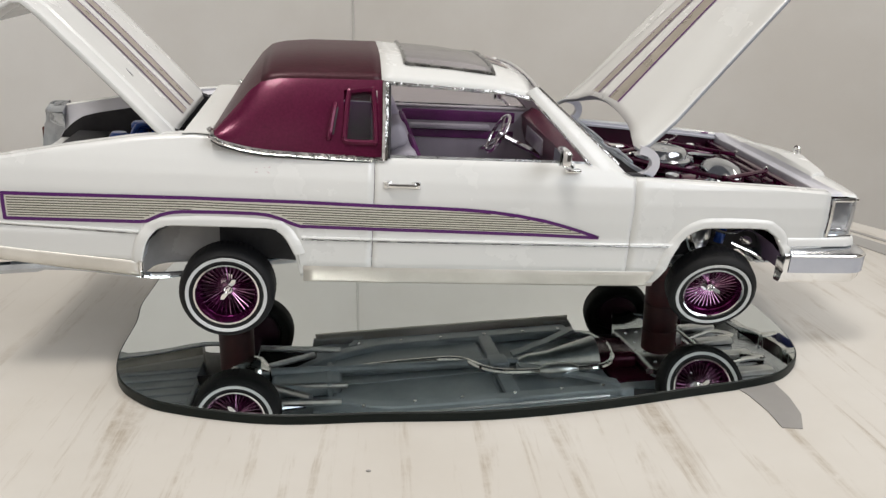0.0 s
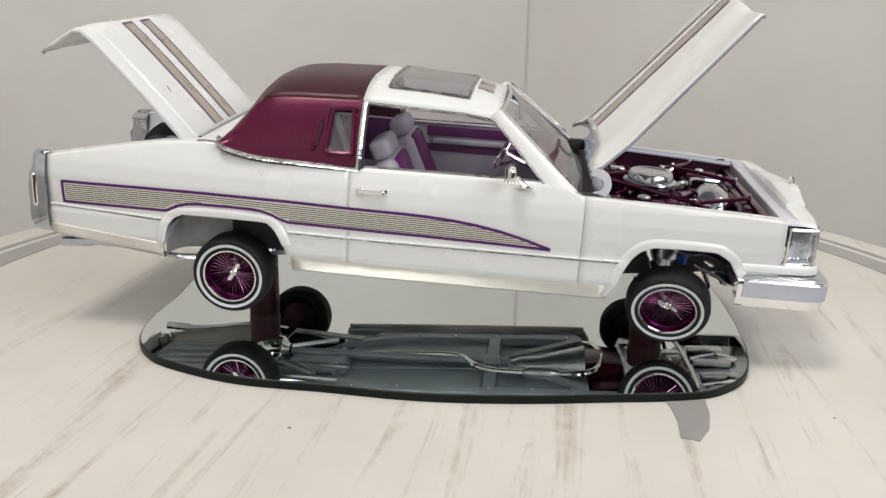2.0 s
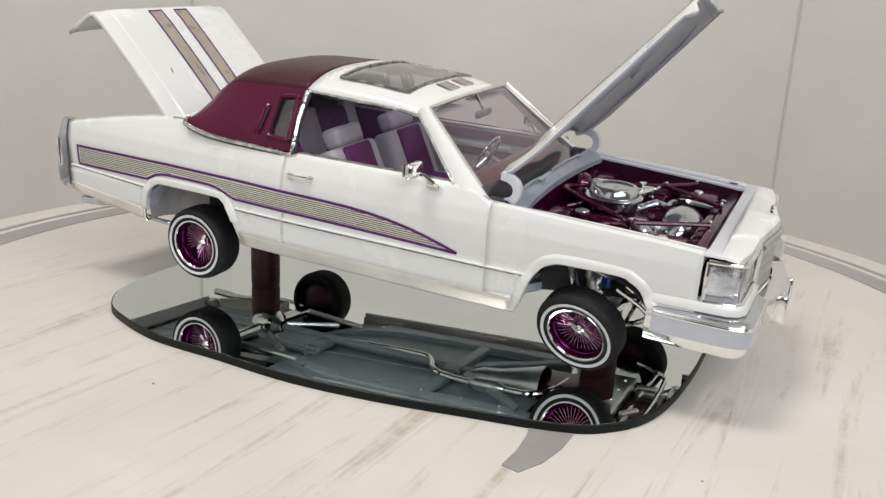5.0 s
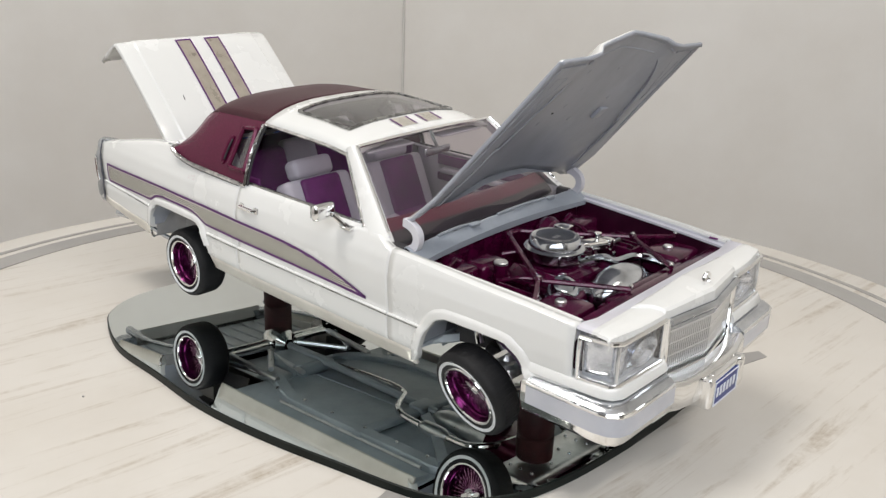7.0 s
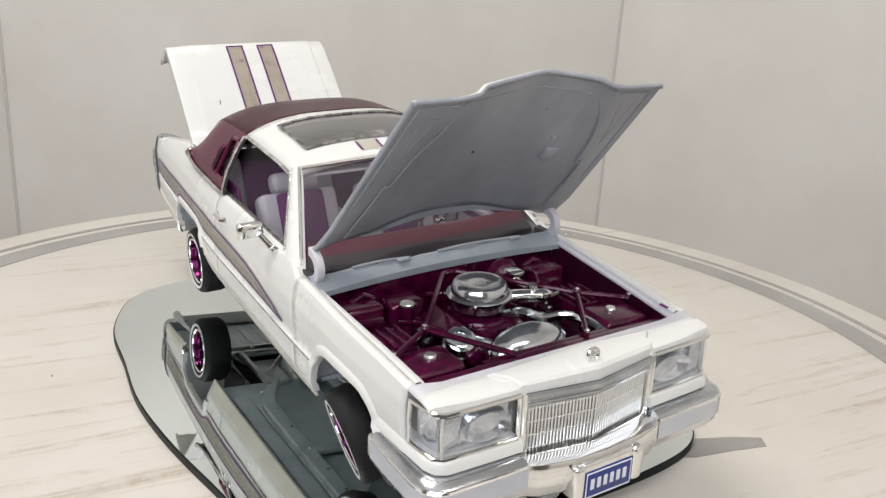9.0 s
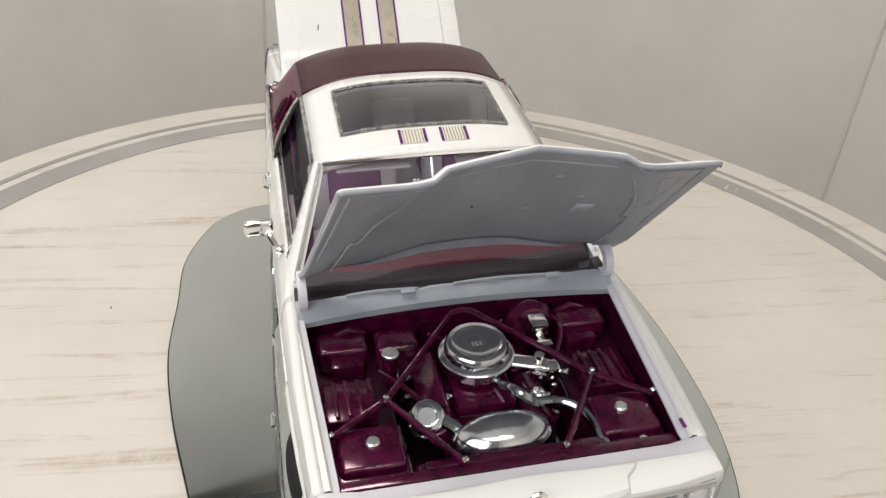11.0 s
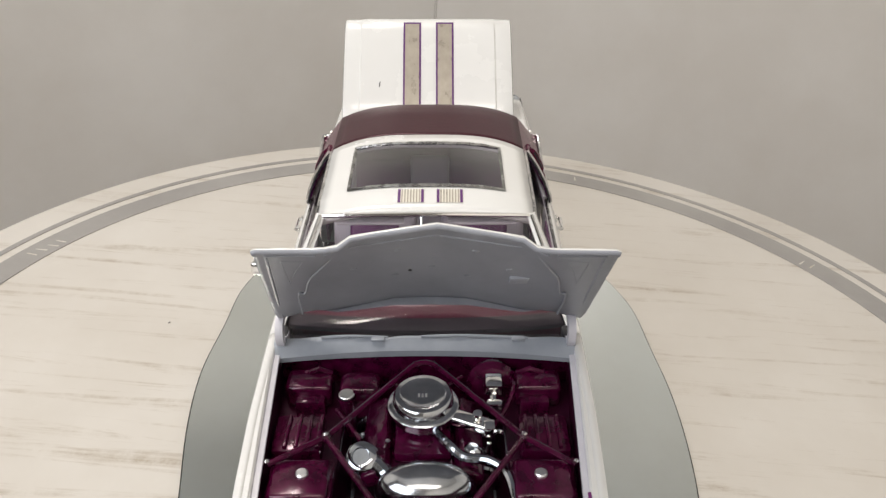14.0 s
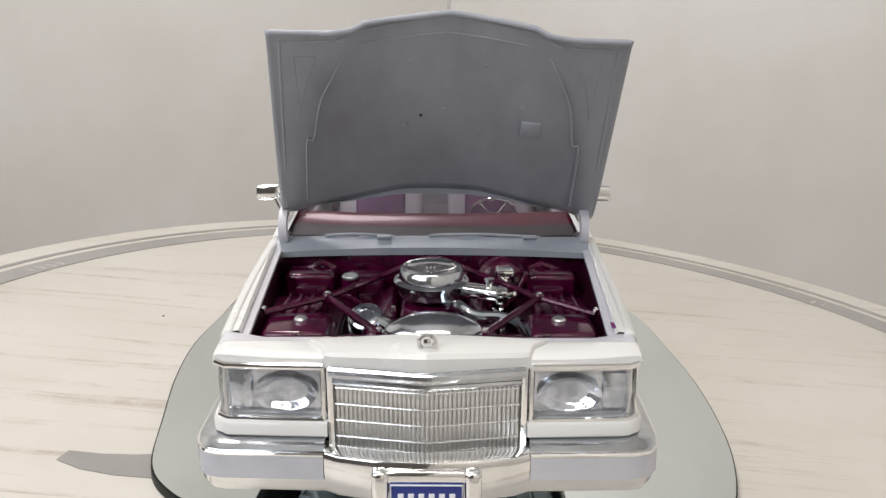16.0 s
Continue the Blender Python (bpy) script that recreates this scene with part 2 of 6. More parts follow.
def table_material():
    m = material("pale_marble_laminate", (0.7, 0.66, 0.6), 0.35)
    nt, ln, b = m.node_tree, m.node_tree.links.new, m.node_tree.nodes["Principled BSDF"]
    v = coords(m, (1, 1, 1))
    # Broad clouding, long faint grain and short broken streaks along the grain.
    rot = nt.nodes.new("ShaderNodeMapping"); rot.inputs["Rotation"].default_value = (0, 0, radians(3))
    ln(v, rot.inputs["Vector"])
    st = nt.nodes.new("ShaderNodeMapping"); st.inputs["Scale"].default_value = (17.0, 1.0, 1)
    ln(rot.outputs[0], st.inputs["Vector"])
    n1 = node(m, "ShaderNodeTexNoise", Scale=14.0, Detail=5.0, Roughness=0.6); ln(v, n1.inputs["Vector"])
    n2 = node(m, "ShaderNodeTexNoise", Scale=9.0, Detail=12.0, Roughness=0.72, Distortion=0.5); ln(st.outputs[0], n2.inputs["Vector"])
    n3 = node(m, "ShaderNodeTexNoise", Scale=95.0, Detail=6.0, Roughness=0.75); ln(v, n3.inputs["Vector"])
    r1 = nt.nodes.new("ShaderNodeValToRGB")
    r1.color_ramp.elements[0].position, r1.color_ramp.elements[1].position = 0.3, 0.7
    r1.color_ramp.elements[0].color, r1.color_ramp.elements[1].color = (0.54, 0.507, 0.457, 1), (0.615, 0.591, 0.55, 1)
    ln(n1.outputs["Fac"], r1.inputs[0])
    r2 = nt.nodes.new("ShaderNodeValToRGB")
    r2.color_ramp.elements[0].position, r2.color_ramp.elements[1].position = 0.535, 0.67
    r2.color_ramp.elements[0].color, r2.color_ramp.elements[1].color = (0, 0, 0, 1), (1, 1, 1, 1)
    ln(n2.outputs["Fac"], r2.inputs[0])
    r3 = nt.nodes.new("ShaderNodeValToRGB")
    r3.color_ramp.elements[0].position, r3.color_ramp.elements[1].position = 0.36, 0.60
    ln(n3.outputs["Fac"], r3.inputs[0])
    mul = nt.nodes.new("ShaderNodeMath"); mul.operation = "MULTIPLY"
    ln(r2.outputs[0], mul.inputs[0]); ln(r3.outputs[0], mul.inputs[1])
    mx = nt.nodes.new("ShaderNodeMix"); mx.data_type = "RGBA"
    mx.inputs[7].default_value = (0.35, 0.295, 0.23, 1)
    ln(mul.outputs[0], mx.inputs[0]); ln(r1.outputs[0], mx.inputs[6])
    ln(mx.outputs[2], b.inputs["Base Color"])
    mr = node(m, "ShaderNodeMapRange", To_Min=0.28, To_Max=0.42); ln(n1.outputs["Fac"], mr.inputs["Value"]); ln(mr.outputs[0], b.inputs["Roughness"])
    return m


TABLE = table_material()
WALL = vary(material("glossy_pale_wall_panel", (0.6, 0.58, 0.55), 0.35), (0.80, 0.775, 0.735), (0.87, 0.855, 0.825), 3.0, rough=(0.26, 0.38), bump=0.08, bump_scale=4)
JOINT = material("grey_joint_filler", (0.675, 0.66, 0.635), 0.6)
CEIL = vary(material("ceiling_paint", (0.7, 0.69, 0.67), 0.8), (0.78, 0.77, 0.75), (0.83, 0.82, 0.80), 4)
# Unseen walls behind the camera and unseen floor, made dark to give chrome contrast.
BACKWALL = vary(material("unseen_dark_wall", (0.12, 0.11, 0.10), 0.6), (0.09, 0.085, 0.08), (0.15, 0.14, 0.13), 3.0, bump=0.2, bump_scale=8)
FLOOR = vary(material("unseen_dark_floor", (0.3, 0.26, 0.22), 0.5), (0.09, 0.07, 0.055), (0.15, 0.12, 0.09), 6)

# ---- mesh helpers, in full-size metres ----


def finish(name, bm, mat, parent=None, label="", smooth=True, angle=35, local=None):
    me = bpy.data.meshes.new(name)
    bmesh.ops.remove_doubles(bm, verts=bm.verts, dist=0.0004)
    bmesh.ops.recalc_face_normals(bm, faces=bm.faces)
    bmesh.ops.scale(bm, vec=(U, U, U), verts=bm.verts)
    if smooth:
        for f in bm.faces:
            f.smooth = True
        for e in bm.edges:
            if len(e.link_faces) == 2 and e.calc_face_angle() > radians(angle):
                e.smooth = False
    bm.to_mesh(me)
    bm.free()
    me.materials.append(mat)
    ob = new(name, me)
    if parent:
        ob.parent = parent
    if local is not None:
        ob.matrix_local = local
    if label:
        ob["label"] = label
    return ob


part = finish


def loft(rings, close=False, cap=False, bm=None):
    bm = bm or bmesh.new()
    vs = [[bm.verts.new(p) for p in r] for r in rings]
    n = len(rings[0])
    for a, b in zip(vs, vs[1:]):
        for i in range(n if close else n - 1):
            j = (i + 1) % n
            bm.faces.new((a[i], a[j], b[j], b[i]))
    if cap:
        bm.faces.new(vs[0]); bm.faces.new(vs[-1])
    return bm


def slab(bm, a, b, bev=0.0, seg=2, turn=None):
    """A box between two corners with rounded edges."""
    t = bmesh.new()
    bmesh.ops.create_cube(t, size=1)
    a, b = Vector(a), Vector(b)
    for v in t.verts:
        v.co = Vector([(b[i] - a[i]) * v.co[i] for i in range(3)])
    if bev:
        bmesh.ops.bevel(t, geom=t.edges[:], offset=bev, segments=seg, affect="EDGES", profile=0.5)
    if turn is not None:
        bmesh.ops.transform(t, matrix=turn, verts=t.verts)
    bmesh.ops.translate(t, vec=(a + b) / 2, verts=t.verts)
    join(bm, t)
    return bm


def join(bm, other):
    me = bpy.data.meshes.new("tmp")
    other.to_mesh(me)
    other.free()
    bm.from_mesh(me)
    bpy.data.meshes.remove(me)


def frame_at(d):
    d = Vector(d).normalized()
    u = d.cross(Vector((0, 0, 1)) if abs(d.z) < 0.9 else Vector((1, 0, 0))).normalized()
    return u, d.cross(u).normalized(), d


def tube(bm, pts, r, n=8, cap=True):
    """A round rod through the points; r a number or one for each point."""
    pts = [Vector(p) for p in pts]
    rs = r if isinstance(r, (list, tuple)) else [r] * len(pts)
    rings, u = [], None
    for i, p in enumerate(pts):
        d = (pts[min(i + 1, len(pts) - 1)] - pts[max(i - 1, 0)]).normalized()
        if u is None:
            u = frame_at(d)[0]
        u = (u - d * u.dot(d)).normalized()
        w = d.cross(u)
        rings.append([p + (u * math.cos(k * math.tau / n) + w * math.sin(k * math.tau / n)) * rs[i] for k in range(n)])
    return loft(rings, True, cap, bm)


def lathe(bm, profile, centre=(0, 0, 0), axis=(0, 0, 1), n=32, cap=False):
    """Turn (radius, height) pairs round an axis."""
    u, w, d = frame_at(axis)
    c = Vector(centre)
    rings = [[c + d * h + (u * math.cos(k * math.tau / n) + w * math.sin(k * math.tau / n)) * max(rad, 1e-4) for k in range(n)] for rad, h in profile]
    return loft(rings, True, cap, bm)


def prism(bm, poly, depth):
    """A flat polygon of 3D points thickened along the vector depth."""
    d = Vector(depth)
    a = [bm.verts.new(Vector(p)) for p in poly]
    b = [bm.verts.new(Vector(p) + d) for p in poly]
    bm.faces.new(a); bm.faces.new(b)
    for i in range(len(a)):
        j = (i + 1) % len(a)
        bm.faces.new((a[i], a[j], b[j], b[i]))
    return bm


def curve(pts, n=8):
    """A smooth line through the points (Catmull-Rom)."""
    pts = [Vector(p) for p in pts]
    out = []
    for i in range(len(pts) - 1):
        p0, p1, p2, p3 = pts[max(i - 1, 0)], pts[i], pts[i + 1], pts[min(i + 2, len(pts) - 1)]
        for k in range(n):
            t = k / n
            out.append(0.5 * (2 * p1 + (p2 - p0) * t + (2 * p0 - 5 * p1 + 4 * p2 - p3) * t * t + (3 * p1 - p0 - 3 * p2 + p3) * t ** 3))
    return out + [pts[-1]]


def interp(x, table):
    return float(np.interp(x, [a for a, _ in table], [b for _, b in table]))


def thing(name, label, category, m=None, group=""):
    ob = new(name)
    ob.empty_display_size = 0.01
    if m is not None:
        ob.matrix_world = m
    return tagged(ob, label, category, group)

# ---- the room, the table and the mirror base ----
CX, CY = 0.05, 0.29


def room():
    # An eight-sided room with the table in the middle.
    h, zt, zb = 37.0, 42.0, -20.0
    corners = [(h * math.cos(k * math.tau / 8), h * math.sin(k * math.tau / 8)) for k in range(8)]
    for i, nm in enumerate(("wall_east", "wall_northeast", "wall_north", "wall_northwest", "wall_west", "wall_southwest", "wall_south", "wall_southeast")):
        (x0, y0), (x1, y1) = corners[i], corners[(i + 1) % 8]
        o = Vector((x0 + x1, y0 + y1, 0)).normalized() * 1.2
        bm = prism(bmesh.new(), [(x0, y0, zb), (x1, y1, zb), (x1, y1, zt), (x0, y0, zt)], o)
        tagged(finish(nm, bm, BACKWALL if nm in ("wall_south", "wall_southeast") else WALL, smooth=False), kind="structure")
        part("corner_joint", tube(bmesh.new(), [(x1 * 0.999, y1 * 0.999, zb), (x1 * 0.999, y1 * 0.999, zt)], 0.07, 6), JOINT, bpy.data.objects[nm])
    sq = [Vector((x, y, 0)) * 1.02 for x, y in corners]
    bm = prism(bmesh.new(), [(p.x, p.y, zt) for p in sq], (0, 0, 1))
    tagged(finish("ceiling", bm, CEIL, smooth=False), kind="structure")
    bm = prism(bmesh.new(), [(p.x, p.y, zb) for p in sq], (0, 0, -1))
    tagged(finish("floor", bm, FLOOR, smooth=False), kind="structure")


def ring(name, r0, r1, z, mat, parent, thick=0.012):
    bm = lathe(bmesh.new(), [(r0, z - thick), (r0, z), (r1, z), (r1, z - thick), (r0, z - thick)], (CX, CY, 0), n=160)
    return part(name, bm, mat, parent)


def table():
    t = thing("round_table", "round table in pale marbled laminate with grey inlaid rings", "table")
    bm = lathe(bmesh.new(), [(0, 0), (4.965, 0), (5.0, -0.015), (5.015, -0.05), (5.015, -0.6), (4.985, -0.63), (0, -0.63)], (CX, CY, 0), n=192)
    part("tabletop", bm, TABLE, t)
    tagged(ring("wide_inlay", 4.225, 4.49, 0.006, GREYBAND, t), "scratched grey inlaid band")
    ring("thin_inlay", 4.59, 4.65, 0.006, GREYBAND, t)
    bm = lathe(bmesh.new(), [(0.55, -0.63), (0.5, -2), (0.5, -17.5), (3.0, -18.6), (3.1, -19.95), (0, -19.95)], (CX, CY, 0), n=48)
    part("pedestal", bm, TABLE, t)
    # Pale scratches across the wide inlay.
    rng = random.Random(7)
    for ang in (242.8, 244.0, 245.5, 247.0, 121.5, 122.8, 160.0):
        a, da, r0 = radians(ang), radians(rng.uniform(0.2, 0.7)), 4.26 + rng.uniform(0, 0.1)
        c0 = Vector((CX + r0 * math.cos(a), CY + r0 * math.sin(a), 0.0065))
        c1 = Vector((CX + (r0 + 0.1) * math.cos(a + da), CY + (r0 + 0.1) * math.sin(a + da), 0.0065))
        side = (c1 - c0).cross(Vector((0, 0, 1))).normalized() * 0.010
        part("scratch", prism(bmesh.new(), [c0 - side, c1 - side * 0.4, c1 + side * 0.4, c0 + side], (0, 0, 0.003)), TABLE, t, smooth=False)
    # Two short flat grey tongues that run out from under the mirror.
    for poly in (((1.52, -1.3), (1.585, -1.55), (1.60, -1.75), (1.585, -1.935), (1.69, -1.96), (1.77, -1.80), (1.81, -1.6), (1.82, -1.3)),
                 ((1.9, 1.2), (2.04, 1.62), (2.13, 1.86), (2.22, 2.03), (2.31, 1.97), (2.25, 1.7), (2.2, 1.4), (2.1, 1.2))):
        bm = prism(bmesh.new(), [(x, y, -0.006) for x, y in poly], (0, 0, 0.012))
        part("inlay_tongue", bm, GREYBAND, t, smooth=False)


def mirror_outline(grow=0.0):
    """Bowed long sides, nearly flat ends and round corners."""
    pts = []
    for s in (1, -1):
        half = [(2.24, 0.0), (2.235, 0.35), (2.20, 0.80), (2.12, 1.16), (1.97, 1.39), (1.72, 1.55), (1.2, 1.73), (0.6, 1.85), (0.0, 1.885),
                (-0.6, 1.86), (-1.2, 1.745), (-1.72, 1.57), (-1.97, 1.40), (-2.12, 1.16), (-2.20, 0.80), (-2.235, 0.35)]
        grow_y = [(-0.5, 0), (0.6, 0.03), (1.2, 0.075), (1.72, 0.10), (2.12, 0.08), (2.2, 0.05), (2.24, 0.0)]
        for x, y in half:
            p = Vector((s * x, s * y + (interp(s * x, grow_y) if s * y > 0.3 else 0), 0))
            if p.x < -1.05 and p.y < -0.7:
                p += Vector((0.035 if p.x < -1.9 else 0.0, -0.085, 0))
            elif p.x < -1.9 and p.y < 0:
                p.x += 0.055
            elif 0.3 < p.x < 1.4 and p.y < -0.5:
                p.y += 0.03
            elif p.x >= 1.4 and p.y < -0.5:
                p.y -= 0.03
            elif p.x < -0.9 and p.y > 0.8:
                p.y += 0.065
            elif p.x < -2.1:
                p.x += 0.02
            pts.append(p)
    c = curve(pts + [pts[0]], 6)[:-1]
    return [Vector((p.x * 1.012 + p.normalized().x * grow + 0.02, p.y * 0.98 + p.normalized().y * grow + 0.14, 0)) for p in c]


def mirror_base():
    b = thing("mirror_base", "clear mirror with bowed long sides lying on the table", "mirror")
    lo, hi = mirror_outline(-0.008), mirror_outline(-0.018)
    bm = loft([[p + Vector((0, 0, 0.003)) for p in lo], [p + Vector((0, 0, 0.052)) for p in lo], [p + Vector((0, 0, 0.0585)) for p in hi]], True)
    part("rim", bm, EDGE, b, "dark silvered rim")
    bm = prism(bmesh.new(), [p + Vector((0, 0, 0.05)) for p in hi], (0, 0, 0.009))
    part("mirror_face", bm, MIRROR, b, smooth=False)



def sign():
    # A grey board under the ceiling along the west wall; a pale strip on it carries broad dark strokes.
    sg = thing("hanging_sign", "grey sign board with dark strokes under the ceiling", "sign")
    part("board", prism(bmesh.new(), [(x, y, 38.5) for x, y in ((-34.2, 1), (-33.8, -7.1), (-32.4, -11.5), (-31.6, -13), (-20, -13), (-20, 1))], (0, 0, 3.45)), BOARD, sg, smooth=False)
    part("strip", prism(bmesh.new(), [(x, y, 38.4) for x, y in ((-31.9, -13.5), (-31.5, 0.5), (-27.5, 0.5), (-27.9, -13.5))], (0, 0, 0.08)), SIGNSTRIP, sg, smooth=False)
    for y0, y1, x0, x1 in ((-12.6, -11.4, -31.6, -29.0), (-11.4, -9.9, -31.6, -29.0), (-9.9, -8.2, -29.0, -31.6), (-9.4, -7.6, -31.6, -28.6), (-7.0, -6.2, -31.4, -28.6), (-5.4, -4.4, -31.4, -28.6), (-4.4, -3.2, -28.6, -31.4)):
        part("letter_bar", prism(bmesh.new(), [(x0, y0, 38.3), (x0, y0 + 0.55, 38.3), (x1, y1 + 0.55, 38.3), (x1, y1, 38.3)], (0, 0, 0.06)), DARK, sg, smooth=False)
    for x in (-31.7, -28.7):
        part("letter_bar", prism(bmesh.new(), [(x, -13, 38.3), (x, -3, 38.3), (x + 0.4, -3, 38.3), (x + 0.4, -13, 38.3)], (0, 0, 0.05)), DARK, sg, smooth=False)


def crumb(x, y, r):
    c = thing("crumb", "tiny dark crumb of grit lying on the table", "crumb", group="crumbs on the table")
    bm = bmesh.new()
    bmesh.ops.create_icosphere(bm, subdivisions=1, radius=r)
    for k, v in enumerate(bm.verts):
        v.co = Vector((v.co.x * (1.5 + 0.3 * math.sin(k)), v.co.y * 0.9, max(-r * 0.5, v.co.z * 0.7) + r * 0.5)) + Vector((x, y, 0))
    part("grain", bm, GREYBAND, c, smooth=False)


crumb(-0.66, -2.15, 0.009)
crumb(2.56, -1.54, 0.006)
sign()
room()
table()
mirror_base()

# ---- the model car: x ahead, y to its left, z up ----
CAR_POSE = pose(0.03 * U, 0.085 * U, 0, 0, 0, 0.3) @ pose(0, 0, 0, 0, 2.5, 0) @ pose(0, 0, 0, 3.7, 0, 0)
car = thing("model_car", "white lowrider model car with maroon roof, hood and trunk open", "model car", CAR_POSE)

Z_TOP = [(-2.86, 1.235), (-2.4, 1.325), (-2.0, 1.392), (-1.7, 1.42), (-1.55, 1.412), (-1.3, 1.37), (-1.0, 1.35), (-0.62, 1.335), (0.68, 1.338), (0.80, 1.322), (0.87, 1.284), (0.905, 1.268), (1.13, 1.262), (1.95, 1.225), (2.25, 1.205), (2.46, 1.185)]
Z_BOT = [(-2.86, 0.745), (-1.995, 0.672), (-1.975, 0.77), (-1.95, 0.83), (-1.91, 0.88), (-1.86, 0.905), (-1.79, 0.917), (-1.28, 0.92), (-1.21, 0.90), (-1.155, 0.85), (-1.11, 0.76), (-1.078, 0.61),
         (1.15, 0.61), (1.18, 0.66), (1.20, 0.72), (1.222, 0.79), (1.25, 0.85), (1.283, 0.9), (1.325, 0.945), (1.38, 0.973), (1.46, 0.988), (1.79, 0.986), (1.86, 0.962), (1.917, 0.925), (1.95, 0.88), (1.975, 0.835), (1.99, 0.80), (2.0, 0.80), (2.25, 0.80)]
W_X = [(-2.9, 0.905), (-2.5, 0.93), (-1.5, 0.975), (-0.6, 1.0), (0.9, 1.0), (1.6, 0.985), (2.1, 0.955), (2.46, 0.93)]
W_Z = [(0.55, 0.92), (0.61, 0.945), (0.685, 0.972), (0.70, 0.985), (0.855, 0.988), (0.88, 0.973), (1.0, 0.985), (1.12, 0.985), (1.22, 0.966), (1.30, 0.935), (1.36, 0.905), (1.45, 0.86)]


def y_side(x, z):
    return interp(x, W_X) * interp(z, W_Z)


def body_side(x0, x1, s, name, mat=None, z_low=None, z_high=None, out=0.0, label="", parent=None, step=0.06):
    """A stretch of the body's flank between two stations, with the wheel arches cut into its lower edge."""
    xs = sorted({x0, x1, *[x for x, _ in Z_TOP + Z_BOT if x0 < x < x1], *np.arange(x0, x1, step).round(4)})
    zs = np.linspace(0, 1, 33)
    rings = []
    for x in xs:
        zb, zt = interp(x, Z_BOT), interp(x, Z_TOP)
        if z_low is not None:
            zb = max(zb, z_low)
        if z_high is not None:
            zt = min(zt, z_high)
        r = [(x, s * (y_side(x, zb + (zt - zb) * k) + out), zb + (zt - zb) * k) for k in zs]
        if z_high is None:
            # Roll the top edge inwards.
            yt = y_side(x, zt)
            r += [(x, s * (yt - 0.02 + out), zt + 0.012), (x, s * (yt - 0.05 + out), zt + 0.014)]
        rings.append(r)
    ob = part(name, loft(rings), mat or WHITE, parent or body, label)
    md = ob.modifiers.new("thickness", "SOLIDIFY")
    md.thickness, md.offset = 0.022 * U, -1
    return ob


body = car
doors = {}

for s in (-1, 1):
    body_side(-2.86, -0.6565, s, "quarter_panel")
    doors[s] = body_side(-0.6535, 0.934, s, "door", z_low=0.655)
    body_side(0.937, 2.25, s, "front_fender")
    # Bright rocker below the door, wider than the flank.
    bm = loft([[(x, s * (y_side(x, z) + 0.006), z) for z in (0.568, 0.58, 0.62, 0.65, 0.682)] for x in np.linspace(-1.06, 1.145, 30)])
    ob = part("rocker_trim", bm, SATIN, body, "pale satin metal rocker strip")
    ob.modifiers.new("t", "SOLIDIFY").thickness = 0.02 * U
    for a, b in ((-2.84, -2.0), (-1.07, -0.665), (-0.655, 0.93), (0.94, 1.235)):
        bm = bmesh.new()
        zm = lambda x: interp(x, [(-2.84, 0.898), (-2.0, 0.868), (-1.0, 0.866)])
        tube(bm, [(x, s * (y_side(x, zm(x)) + 0.004), zm(x)) for x in np.linspace(a, b, 12)], 0.009, 6)
        part("side_moulding", bm, WHITE, body)
        bm = bmesh.new()
        tube(bm, [(x, s * (y_side(x, zm(x) - 0.011) + 0.003), zm(x) - 0.0105) for x in np.linspace(a, b, 12)], 0.004, 5)
        part("moulding_line", bm, GREYFOIL, body)
    # Rolled lips round the wheel arches.
    for a, b in ((-1.995, -1.08), (1.12, 1.99)):
        xs = [x for x, _ in Z_BOT if a <= x <= b]
        mid = (a + b) / 2
        rings = []
        for p in curve([(x, interp(x, Z_BOT), 0) for x in xs], 3):
            away = Vector((p.x - mid, (p.y - 0.72) * 1.6 + 0.02, 0)).normalized()
            r = []
            for off, out in ((-0.004, -0.03), (-0.004, 0.010), (0.004, 0.017), (0.035, 0.017), (0.05, 0.012), (0.062, 0.001)):
                q = p + away * off
                r.append((q.x, s * (y_side(q.x, q.y) + out), q.y))
            rings.append(r)
        part("arch_lip", loft(rings), WHITE, body)
    # Inner arches, with dark sheets added for the shade deep inside.
    for cx, w in ((-1.53, 0.46), (1.57, 0.44)):
        prof = [(cx + w * math.cos(a), 0.69 + 0.29 * math.sin(a)) for a in np.linspace(math.pi, 0, 15)]
        for half, mat in ((prof[:8], PLASTIC), (prof[7:], ARCHPURPLE if cx > 0 else PLASTIC)):
            part("inner_arch", loft([[(x, s * y, z) for x, z in half] for y in (0.93, 0.66)]), mat, body)
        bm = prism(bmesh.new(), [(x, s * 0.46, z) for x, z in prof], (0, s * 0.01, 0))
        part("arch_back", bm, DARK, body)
        if cx < 0:
            plan = curve([(-1.998, 0.885, 0), (-1.985, 0.80, 0), (-1.95, 0.725, 0), (-1.88, 0.69, 0), (-1.74, 0.675, 0), (-1.58, 0.67, 0)], 4)
            rows = [[(p.x, s * (p.y + o), z + 0.02 * i / len(plan)) for z, o in ((0.592, 0.05), (0.583, 0.03), (0.59, 0.012), (0.61, 0.004), (0.70, 0.0), (0.90, 0.0), (0.96, 0.0))] for i, p in enumerate(plan)]
            part("wheel_house", loft(rows), LINER, body, "smooth grey wheel house with a rolled lower lip")
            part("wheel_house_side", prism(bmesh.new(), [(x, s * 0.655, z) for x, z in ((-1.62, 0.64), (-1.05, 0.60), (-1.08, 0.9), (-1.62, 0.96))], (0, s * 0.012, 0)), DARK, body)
        else:
            # At the front a single added dark sheet gives the shaded depth.
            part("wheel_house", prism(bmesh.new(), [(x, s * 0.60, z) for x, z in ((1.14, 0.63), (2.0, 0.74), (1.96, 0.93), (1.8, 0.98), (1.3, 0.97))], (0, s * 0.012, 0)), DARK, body)
